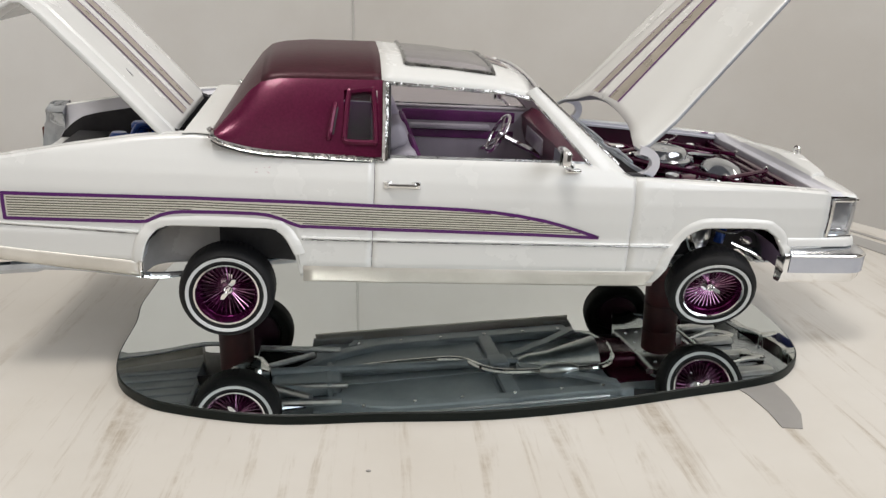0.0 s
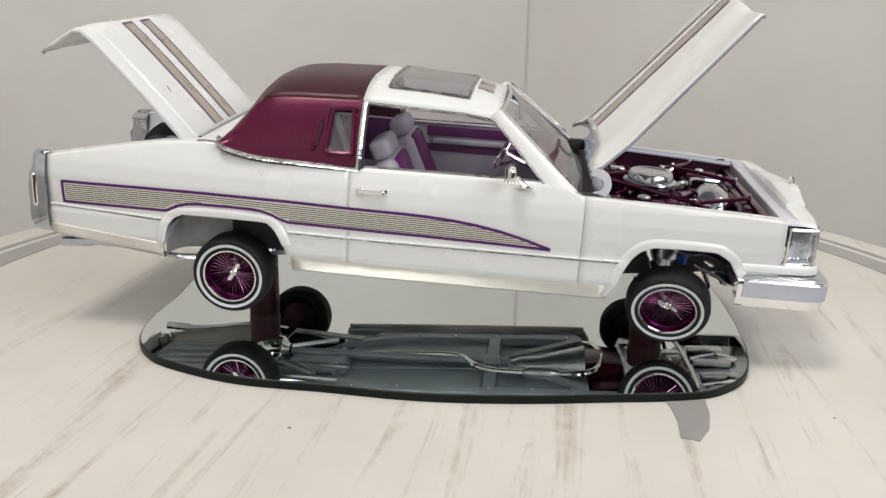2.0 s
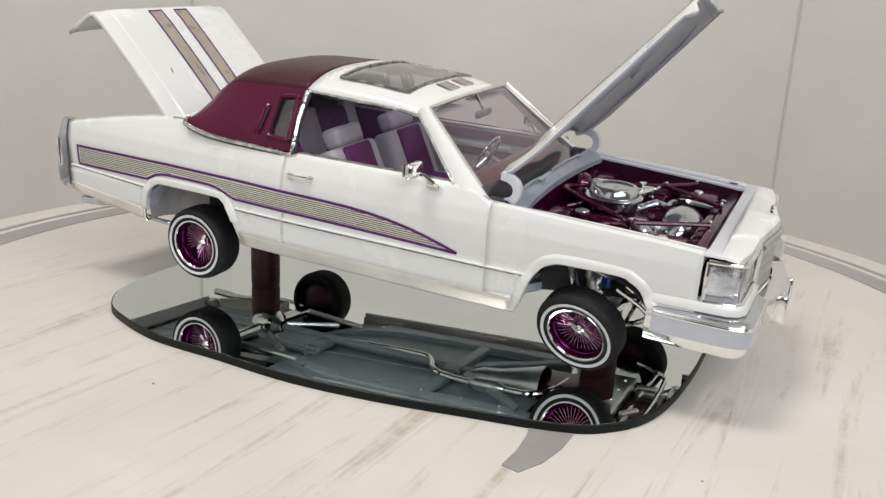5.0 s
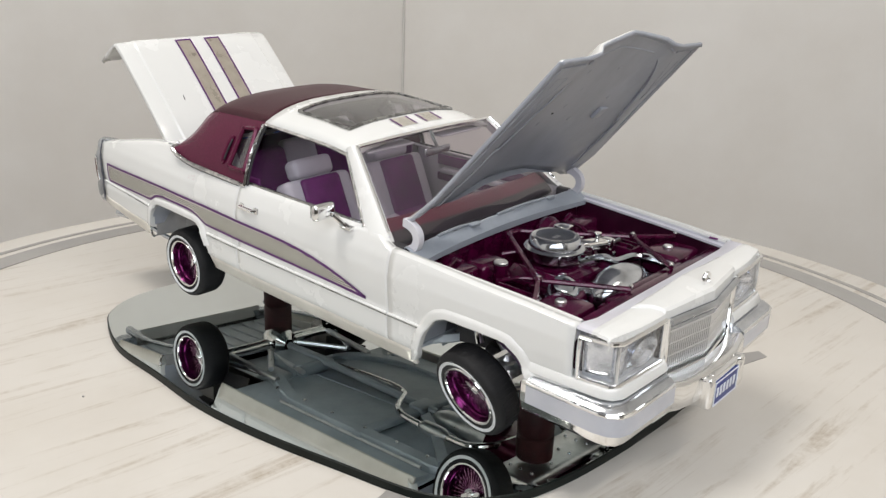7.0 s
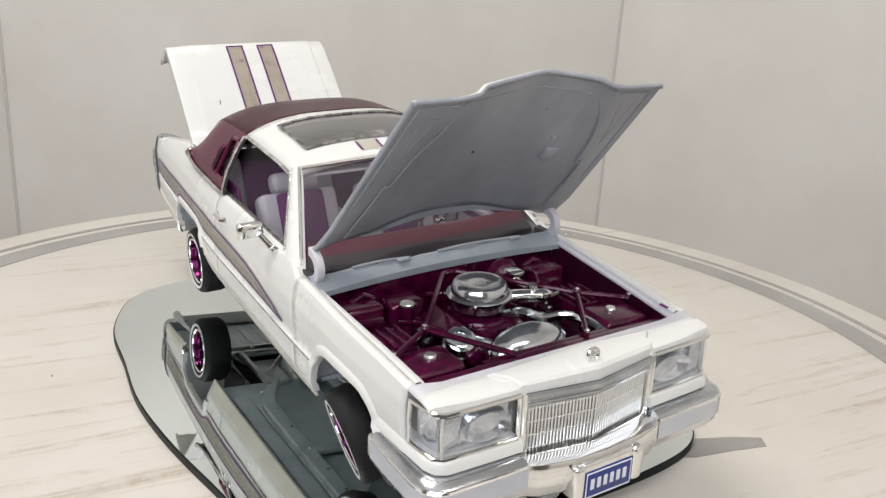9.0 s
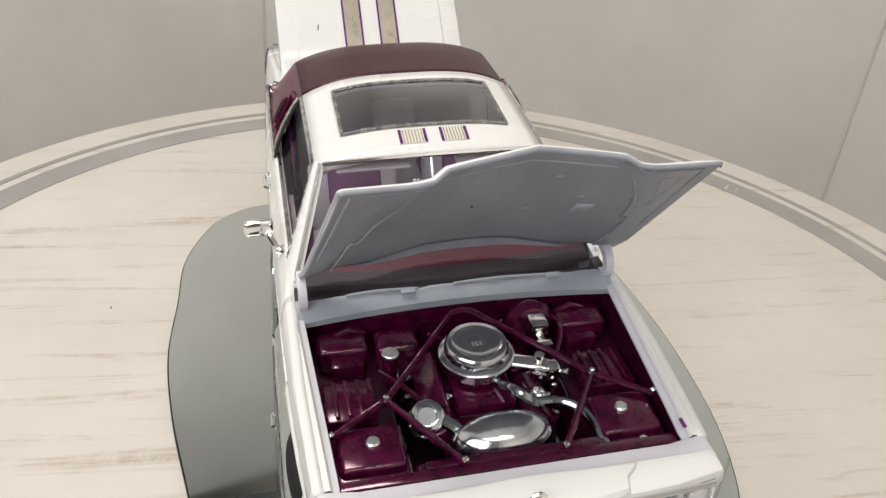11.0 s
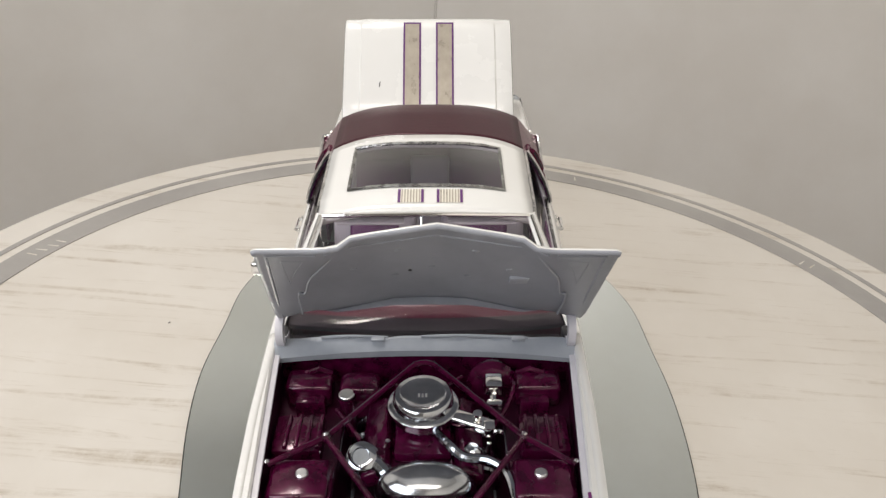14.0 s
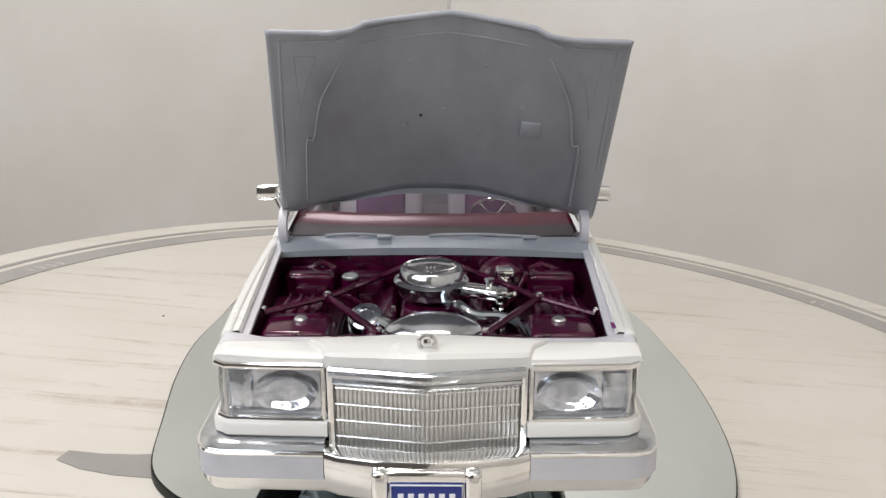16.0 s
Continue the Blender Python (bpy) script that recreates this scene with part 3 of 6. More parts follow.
        part("arch_roof", loft([[(x, s * y, z + 0.004) for x, z in prof] for y in (0.67, 0.46)]), PLASTIC if cx < 0 else DARKGREY, body)

for s in (-1, 1):
    part("arch_clip", slab(bmesh.new(), (-2.012, s * (y_side(-2.0, 0.74) + 0.004) - 0.008, 0.685), (-1.992, s * (y_side(-2.0, 0.74) + 0.004) + 0.008, 0.80), 0.005), CHROME, body)

# Rear bodywork: deck strips, tail caps, valance and bumper.
for s in (-1, 1):
    rings = []
    for x in [-2.90, -2.885, *np.linspace(-2.86, -1.55, 20)]:
        xc = max(x, -2.86)
        zt, yt = interp(xc, Z_TOP) + 0.014, y_side(xc, interp(xc, Z_TOP)) - 0.05
        ze = interp(x, [(-2.90, 0.98), (-2.885, 1.03), (-2.86, 1.075), (-2.80, 1.135), (-2.72, 1.19), (-2.6, 1.225), (-2.4, 1.262), (-2.0, 1.345), (-1.76, 1.40)])
        rings.append([(x, s * yt, zt), (x, s * (yt - 0.03), zt + 0.004), (x, s * (yt - 0.055), zt - 0.004), (x, s * 0.745, zt * 0.45 + ze * 0.55), (x, s * 0.715, ze + 0.006), (x, s * 0.706, ze - 0.008)])
    part("deck_edge", loft([r[:3] for r in rings[2:]]), WHITE, body)
    part("deck_flange", loft([r[2:] for r in rings]), LEDGE, body, "pale bare plastic flange round the trunk opening")
    part("deck_wall", loft([[r[-1], (r[-1][0], r[-1][1] + s * 0.012, 0.95)] for r in rings]), DARK, body)
    # Upright tail fin cap in chrome, leaning forward, with a slotted side lens.
    rings = []
    for z in (0.675, 0.69, 0.74, 0.80, 0.9, 1.0, 1.10, 1.135, 1.15, 1.20, 1.235, 1.258, 1.268):
        lean = 0.05 * (z - 1.0)
        end = 0.020 if z > 1.264 or z < 0.68 else 0.008 if z > 1.25 or z < 0.70 else 0.0
        k = (0.03 * math.sin(math.pi * min(1, max(0, (z - 0.675) / 0.46))) ** 0.5 if z < 1.14 else -0.004) - end
        w = interp(-2.86, W_X) * interp(z, W_Z) - end + 0.007 * math.sin(math.pi * (z - 0.675) / 0.6) - (0.006 if z > 1.14 else 0)
        drop = 0.05 * max(0, (z - 1.15) / 0.12)
        rings.append([(-2.858 + lean * 0.4, s * w, z), (-2.885 + lean * 0.6, s * (w + 0.007), z), (-2.925 - k * 0.5 + lean, s * (w + 0.006), z), (-2.962 - k + lean, s * (w - 0.006), z), (-2.988 - k + lean, s * (w - 0.030), z), (-3.0 - k + lean, s * (w - 0.065), z - drop * 0.2), (-3.0 - k + lean, s * (w - 0.15), z - drop * 0.7), (-2.95 + lean, s * (w - 0.19), z - drop), (-2.858 + lean, s * (w - 0.19), z - drop)])
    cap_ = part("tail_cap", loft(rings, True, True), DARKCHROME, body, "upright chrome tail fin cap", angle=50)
    bm = slab(bmesh.new(), (-3.034, s * 0.78 - 0.025, 0.86), (-3.0, s * 0.78 + 0.025, 1.08), 0.012)
    part("tail_lens", bm, TAILRED, cap_)
    wy = lambda z: s * (interp(-2.86, W_X) * interp(z, W_Z) + 0.009 + 0.007 * math.sin(math.pi * (z - 0.675) / 0.6))
    part("cap_joint", tube(bmesh.new(), [(-2.856 + 0.02 * (z - 1.0), wy(z) - s * 0.004, z) for z in np.linspace(0.72, 1.265, 9)], 0.006, 6), DARKGREY, cap_)
    slot = [(-2.948 + 0.05 * (z - 1.0) + dx, wy(z), z) for dx, z in ((-0.012, 0.885), (-0.012, 1.1), (0.0, 1.112), (0.012, 1.1), (0.012, 0.885), (0.0, 0.873), (-0.012, 0.885))]
    part("lens_bezel", tube(bmesh.new(), slot, 0.0065, 6), CHROME, cap_)
    part("side_lens", tube(bmesh.new(), [(-2.948 + 0.05 * (z - 1.0), wy(z) - s * 0.004, z) for z in np.linspace(0.892, 1.092, 5)], 0.009, 6), TAILRED, cap_)
bm = loft([[(-2.88, y, 0.62), (-2.9, y, 0.75), (-2.9, y, 0.99), (-2.88, y, 1.02), (-2.80, y, 1.02), (-2.79, y, 0.95)] for y in np.linspace(-0.75, 0.75, 7)])
part("rear_panel", bm, WHITE, body)
bm = bmesh.new()
slab(bm, (-3.0, -0.84, 0.69), (-2.90, 0.84, 0.82), 0.03)
part("rear_bumper", bm, CHROME, body)
# Trunk tub.
bm = loft([[(-2.80, -0.73, 1.15), (-2.80, -0.73, 0.95), (-2.80, 0.73, 0.95), (-2.80, 0.73, 1.15)], [(-1.55, -0.73, 1.30), (-1.55, -0.73, 0.95), (-1.55, 0.73, 0.95), (-1.55, 0.73, 1.30)]])
bmesh.ops.contextual_create(bm, geom=[v for v in bm.verts if v.co.x > -1.6])
part("trunk_tub", bm, DARK, body)

# Front bodywork: fender tops, header panel with a raised centre, cowl.
for s in (-1, 1):
    rings = []
    for x in np.linspace(0.84, 2.245, 18):
        zt, yt = interp(x, Z_TOP) + 0.014, y_side(x, interp(x, Z_TOP)) - 0.05
        inner = interp(x, [(0.8, 0.90), (1.13, 0.89), (2.22, 0.83), (2.46, 0.83)])
        rings.append([(x, s * yt, zt), (x, s * (inner + 0.01), zt + 0.002), (x, s * inner, zt - 0.01), (x, s * inner, zt - 0.03)])
    part("fender_top", loft(rings), WHITE, body)
    part("bay_flange", loft([[Vector(r[2]) + Vector(d) for d in ((0, 0, -0.002), (0, -s * 0.003, -0.016), (0, -s * 0.030, -0.018), (0, -s * 0.033, -0.022), (0, -s * 0.033, -0.034))] for r in rings[3:]]), LEDGE, body, "plastic flange along the bay opening, tinted lavender for shade")


def front_x(y):
    """How far forward the nose reaches: flat beside the grille, a shallow prow at it."""
    a = abs(y)
    return 2.57 - 0.12 * a / 0.41 * 0.55 if a < 0.41 else 2.495 - 0.05 * max(0, a - 0.6) / 0.3


def header():
    """Flat beside the lamps, with a peaked middle that narrows towards the grille, and a recessed ledge along the bay."""
    us = [-1.0, -0.985, -0.93, -0.7, -0.5, -0.25, -0.06, -0.02, 0.0, 0.02, 0.06, 0.25, 0.5, 0.7, 0.93, 0.985, 1.0]
    outs = [0.012, 0.05, 0.12, 0.5, 0.85, 0.95, 0.985, 1.0]
    # Rows from the bay to the front edge: x back, share of the rise, half width of the middle.
    rows = [(2.245, -0.085, 0, 0.535), (2.247, -0.026, 0, 0.535), (2.252, -0.020, 0, 0.535), (2.315, -0.020, 0.02, 0.53), (2.328, -0.012, 0.10, 0.525),
            (2.338, 0.0, 0.32, 0.52), (2.358, 0.002, 0.93, 0.505), (2.372, 0.003, 1.0, 0.50), (None, 0.0, 1.0, 0.445), (-0.018, -0.005, 0.9, 0.43), (-0.003, -0.016, 0.72, 0.426), (0.0, -0.055, 0.0, 0.425)]
    rings = []
    for x, dz, rise, half in rows:
        ring_ = []
        ys = [(-half - (0.905 - half) * o, 0) for o in reversed(outs)] + [(half * u, 1) for u in us] + [(half + (0.905 - half) * o, 0) for o in outs]
        for y, mid in ys:
            a = abs(y)
            xx = front_x(y) - 0.075 if x is None else x if x > 1 else front_x(y) + x
            up = rise * (0.046 - 0.026 * a / half if a < half * 0.99 else 0.014) if mid else 0.0
            edge = -0.02 if a > 0.90 else -0.006 if a > 0.89 else 0.0
            if a > 0.845 and -0.03 < dz < -0.008 and xx < 2.35:
                dz_ = 0.0
            else:
                dz_ = dz
            ring_.append((xx, y, 1.213 + dz_ + up + edge))
        rings.append(ring_)
    hp = part("header_panel", loft(rings[5:]), WHITE, body)
    part("header_ledge", loft(rings[:6]), LEDGE, hp, "ledge along the bay opening, tinted lavender as if shaded")


header()

# Cowl: a sloping shelf bowed back at the middle; the well behind is coloured dark for its shade.
rings, well = [], []
for y in np.linspace(-0.90, 0.90, 25):
    b = 0.065 * (1 - (y / 0.9) ** 2)
    lip = 0.006 * math.sin(y * 23) + 0.004 * math.sin(y * 51)
    rings.append([(1.135 - b, y, 1.205), (1.137 - b, y, 1.236 + b * 0.2), (1.12 - b, y, 1.246 + b * 0.2), (1.07 - b * 0.6, y, 1.274), (1.03 - b * 0.3 + lip * 1.5, y, 1.296), (1.012 - b * 0.3 + lip * 1.5, y, 1.296), (1.008 - b * 0.3 + lip, y, 1.275)])
    well.append([(1.02 - b * 0.3, y, 1.27), (1.0 - b * 0.3, y, 1.21), (0.84, y, 1.19)])
part("cowl", loft(rings), COWL, body, "bare pale grey plastic cowl")
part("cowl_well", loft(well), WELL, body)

# ---- roof, pillars and glass ----


def roof_z(x, y):
    crown = interp(x, [(-1.7, 1.40), (-1.42, 1.75), (-1.34, 1.825), (-1.24, 1.855), (-1.05, 1.875), (-0.62, 1.885), (-0.2, 1.87), (0.1, 1.835), (0.33, 1.775)])
    edge = interp(x, [(-1.7, 1.36), (-1.38, 1.685), (-1.30, 1.735), (-1.2, 1.75), (-0.62, 1.765), (0.1, 1.735), (0.33, 1.70)])
    k = min(1, abs(y) / 0.70)
    return crown - (crown - edge) * k ** 3.2


def roof_panel(name, x0, x1, mat, hole=None, n=14, out=0.0):
    bm = bmesh.new()
    xs = sorted({*np.linspace(x0, x1, n).round(4), *((hole[0], hole[1]) if hole else ())})
    ys = sorted({*np.linspace(-0.70, 0.70, 19).round(4), *((-hole[2], hole[2]) if hole else ())})
    grid = [[bm.verts.new((x, y, roof_z(x, y) + out)) for y in ys] for x in xs]
    for i in range(len(xs) - 1):
        for j in range(len(ys) - 1):
            if hole and hole[0] - 1e-6 <= xs[i] and xs[i + 1] <= hole[1] + 1e-6 and abs(ys[j]) <= hole[2] + 1e-6 and abs(ys[j + 1]) <= hole[2] + 1e-6:
                continue
            bm.faces.new((grid[i][j], grid[i + 1][j], grid[i + 1][j + 1], grid[i][j + 1]))
    ob = part(name, bm, mat, body)
    md = ob.modifiers.new("thickness", "SOLIDIFY")
    md.thickness, md.offset = 0.03 * U, -1
    return ob


SUN = (-0.47, 0.09, 0.52)
roof_panel("front_roof", -0.62, 0.33, WHITE, SUN)
roof_panel("rear_roof", -1.32, -0.62, VINYL)
sun_glass = bmesh.new()
loft([[(x, y, roof_z(x, y) + 0.006) for y in np.linspace(-0.515, 0.515, 9)] for x in np.linspace(-0.465, 0.085, 5)], bm=sun_glass)
part("sunroof_pane", sun_glass, ROOFGLASS, body)
bm = tube(bmesh.new(), [(x, y, roof_z(x, y) + 0.008) for x, y in [(-0.47, y) for y in np.linspace(-0.51, 0.51, 9)] + [(0.09, y) for y in np.linspace(0.515, -0.515, 9)] + [(-0.47, -0.51)]], 0.012, 6)
part("sunroof_frame", bm, GREYFOIL, body, "tarnished metal sunroof frame")

# The maroon slope behind the roof and the shelf at its foot.
bm = loft([[(-1.32, y, roof_z(-1.32, y)), (-1.38, y * 1.015, 1.775 - 0.10 * abs(y / 0.7) ** 3.2), (-1.46, y * 1.06, 1.66 - 0.08 * abs(y / 0.7) ** 3.2), (-1.52, y * 1.11, 1.565 - 0.05 * abs(y / 0.7) ** 3.2), (-1.60, y * 1.2, 1.435)] for y in np.linspace(-0.7, 0.7, 15)])
part("rear_roof_slope", bm, VINYL, body)
bm = loft([[(-1.60, y, 1.435), (-1.68, y, 1.44), (-1.75, y, 1.435), (-1.76, y, 1.36)] for y in np.linspace(-0.84, 0.84, 5)])
part("rear_shelf", bm, WHITE, body)


def sail_top(x):
    if x >= -1.32:
        return 0.70, roof_z(x, 0.70)
    return interp(x, [(-1.60, 0.84), (-1.52, 0.777), (-1.46, 0.742), (-1.38, 0.71), (-1.32, 0.70)]), interp(x, [(-1.60, 1.435), (-1.52, 1.515), (-1.46, 1.58), (-1.38, 1.675), (-1.32, roof_z(-1.32, 0.70))])


def sail_foot(x):
    return interp(x, [(-1.60, 1.43), (-1.54, 1.405), (-1.48, 1.39), (-1.3, 1.365), (-1.0, 1.35), (-0.6, 1.338)])


def sail_y(z, x=-0.8):
    yt, zt = sail_top(x)
    zf = sail_foot(x)
    k = min(1, max(0, (z - zf) / max(zt - zf, 0.01)))
    return 0.905 + (yt - 0.905) * k + 0.03 * math.sin(math.pi * k) ** 0.8


for s in (-1, 1):
    # Maroon quarter sail with the opera window cut through it.
    xs = [-1.598, -1.56, -1.52, -1.46, -1.42, -1.38, -1.32, -1.22, -1.1, -1.0, -0.92, -0.84, -0.80, -0.73, -0.665, -0.645, -0.605]
    bm = bmesh.new()
    cols = []
    for x in xs:
        a, b = sail_foot(x), sail_top(x)[1]
        zz = [a + (b - a) * k for k in (0, 0.06, 0.22, 0.36, 0.5, 0.7, 0.87, 0.96, 1.0)]
        cols.append([bm.verts.new((x, s * sail_y(z, x), z)) for z in zz])
    for i in range(len(xs) - 1):
        for j in range(8):
            if -0.845 < xs[i] and xs[i + 1] < -0.64 and 2 <= j <= 5:
                continue
            bm.faces.new((cols[i][j], cols[i + 1][j], cols[i + 1][j + 1], cols[i][j + 1]))
    part("quarter_sail", bm, MAROON, body, "metallic maroon quarter sail")
    # Opera window: raised frame and pane.
    def sp(x, z, o=0.0):
        return (x, s * (sail_y(z) + o), z)
    loop = curve([sp(*p, 0.004) for p in [(-0.835, 1.45), (-0.815, 1.68), (-0.79, 1.70), (-0.69, 1.71), (-0.668, 1.69), (-0.65, 1.45), (-0.67, 1.43), (-0.815, 1.43), (-0.835, 1.45)]], 4)
    part("opera_frame", tube(bmesh.new(), loop, 0.017, 6), MAROON, body)
    part("opera_pane", loft([[sp(*p, -0.02) for p in r] for r in (((-0.83, 1.435), (-0.81, 1.695)), ((-0.65, 1.435), (-0.67, 1.705)))]), OPERAGLASS, body)
    rib = curve([(-0.925, s * (sail_y(1.44, -0.92) - 0.004), 1.44), (-0.918, s * (sail_y(1.47, -0.92) + 0.012), 1.47), (-0.905, s * (sail_y(1.55, -0.91) + 0.012), 1.55), (-0.895, s * (sail_y(1.60, -0.9) + 0.01), 1.605), (-0.89, s * (sail_y(1.62, -0.9) - 0.006), 1.63)], 4)
    part("vent_rib", tube(bmesh.new(), rib, 0.017, 8), MAROON, body)
    part("vent_slot", tube(bmesh.new(), [Vector(p) + Vector((0.016, 0, 0)) for p in rib[4:-3]], 0.008, 6), DARK, body)
    # Bright strip round the foot of the maroon and up the pillar behind the door glass.
    pts = curve([(-1.60, 1.47), (-1.56, 1.425), (-1.48, 1.395), (-1.3, 1.362), (-1.0, 1.348), (-0.60, 1.335)], 6)
    part("foot_trim", tube(bmesh.new(), [(p[0], s * (sail_y(p[1], p[0]) + 0.012), p[1]) for p in [(v.x, v.y) for v in [Vector((a[0], a[1], 0)) for a in pts]]], 0.016, 8), FOIL, body, "crinkled foil trim strip")
    # Dark lines beside both strips paint in the shaded side of the chrome.
    part("trim_joint", tube(bmesh.new(), [(p.x, s * (sail_y(p.y - 0.012, p.x) + 0.012), p.y - 0.019) for p in pts[4:]], 0.007, 5), DARK, body)
    part("pillar_joint", tube(bmesh.new(), [(-0.572, s * (sail_y(z, -0.61) + 0.012), z) for z in np.linspace(1.345, 1.745, 8)], 0.008, 5), DARK, body)
    part("pillar_trim", tube(bmesh.new(), [(-0.598, s * (sail_y(z, -0.61) + 0.014), z) for z in np.linspace(1.335, 1.755, 8)], 0.019, 6), FOIL, body)
    # Door window frame: drip rail, A pillar.
    rail = [(x, s * (0.70 + 0.012), roof_z(x, 0.70) - 0.012) for x in np.linspace(-0.6, 0.28, 10)]
    part("drip_rail", tube(bmesh.new(), rail, 0.013, 6), FOIL, body)
    # A broad white pillar between the door glass and the windscreen, wider at its foot.
    a0, a1 = Vector((0.335, s * 0.69, 1.735)), Vector((0.825, s * 0.885, 1.33))
    r0, r1 = Vector((0.275, s * 0.70, 1.715)), Vector((0.655, s * 0.90, 1.345))
    rings = []
    for k in np.linspace(-0.04, 1.10, 9):
        p, q = a0.lerp(a1, k), r0.lerp(r1, k)
        rings.append([q + Vector((-0.004, s * 0.008, -0.004)), q.lerp(p, 0.25) + Vector((0, s * 0.017, 0.01)), q.lerp(p, 0.8) + Vector((0, s * 0.014, 0.014)), p + Vector((0.006, -s * 0.004, 0.012)), p + Vector((0.004, -s * 0.04, 0.0)), q + Vector((0.01, -s * 0.04, -0.02))])
    part("windscreen_pillar", loft(rings, True, True), WHITE, body)
    part("pillar_edge_trim", tube(bmesh.new(), [a0.lerp(a1, k) + Vector((0.010, -s * 0.010, 0.016)) for k in np.linspace(-0.02, 1.0, 6)], 0.011, 6), CHROME, body)
    part("window_gasket", tube(bmesh.new(), [r0.lerp(r1, k) + Vector((-0.004, s * 0.010, -0.004)) for k in np.linspace(0, 1.0, 6)], 0.010, 6), FOIL, body)
    part("belt_trim", tube(bmesh.new(), [(x, s * (y_side(x, 1.335) - 0.03), 1.35) for x in np.linspace(-0.6, 0.64, 8)], 0.012, 6), GREYFOIL, body)
    # Door glass.
    q = [(-0.575, s * 0.888, 1.34), (0.67, s * 0.888, 1.335), (0.285, s * 0.703, 1.71), (-0.575, s * 0.705, 1.745)]
    part("door_pane", loft([q[:2], q[3:1:-1]]), SIDEGLASS, doors[s], smooth=False)
    # Door handle.
    h = bmesh.new()
    yy = y_side(-0.5, 1.2)
    tube(h, [(-0.575, s * (yy + 0.004), 1.2), (-0.57, s * (yy + 0.03), 1.205), (-0.42, s * (yy + 0.03), 1.205), (-0.415, s * (yy + 0.004), 1.2)], 0.014, 8)
    slab(h, (-0.60, s * yy - 0.012, 1.18), (-0.555, s * yy + 0.012, 1.225), 0.008)
    slab(h, (-0.435, s * yy - 0.012, 1.18), (-0.385, s * yy + 0.012, 1.225), 0.008)
    part("door_handle", h, CHROME, doors[s], "chrome pull handle")
    # Wing mirror on a bent stalk.
    w = bmesh.new()
    slab(w, (0.405, s * 1.055 - 0.085, 1.372), (0.465, s * 1.055 + 0.085, 1.478), 0.026, 3)
    tube(w, [(0.47, s * 1.0, 1.39), (0.52, s * 0.965, 1.34), (0.53, s * 0.945, 1.32)], 0.018, 8)
    slab(w, (0.48, s * 0.94 - 0.03, 1.305), (0.58, s * 0.94 + 0.03, 1.328), 0.01)
    wm = part("wing_mirror", w, CHROME, body)
    part("mirror_glass", slab(bmesh.new(), (0.392, s * 1.055 - 0.07, 1.388), (0.399, s * 1.055 + 0.07, 1.462), 0.0), MIRROR, wm)

# Windscreen: bowed pane with chrome header.
rings = []
for k in np.linspace(0, 1.15, 9):
    w = 0.66 + (0.84 - 0.66) * k
    z = 1.745 + (1.285 - 1.745) * k
    rings.append([(0.33 + 0.53 * k + 0.07 * (1 - (y / 1.0) ** 2) * (0.35 + 0.65 * k), y * w, z + 0.022 * (1 - y * y) * (1 - k)) for y in np.linspace(-1, 1, 15)])
part("windscreen", loft(rings), GLASS, body, "clear curved windscreen")
part("windscreen_header", tube(bmesh.new(), [Vector(p) + Vector((0.005, 0, 0.01)) for p in rings[0]], 0.013, 6), CHROME, body)

# ---- hood and trunk lid ----


def lid_frame(origin, along, across):
    a = Vector(along).normalized()
    c = Vector(across)
    c = (c - a * c.dot(a)).normalized()
    return Matrix(((a.x, c.x, a.cross(c).x, origin[0]), (a.y, c.y, a.cross(c).y, origin[1]), (a.z, c.z, a.cross(c).z, origin[2]), (0, 0, 0, 1)))


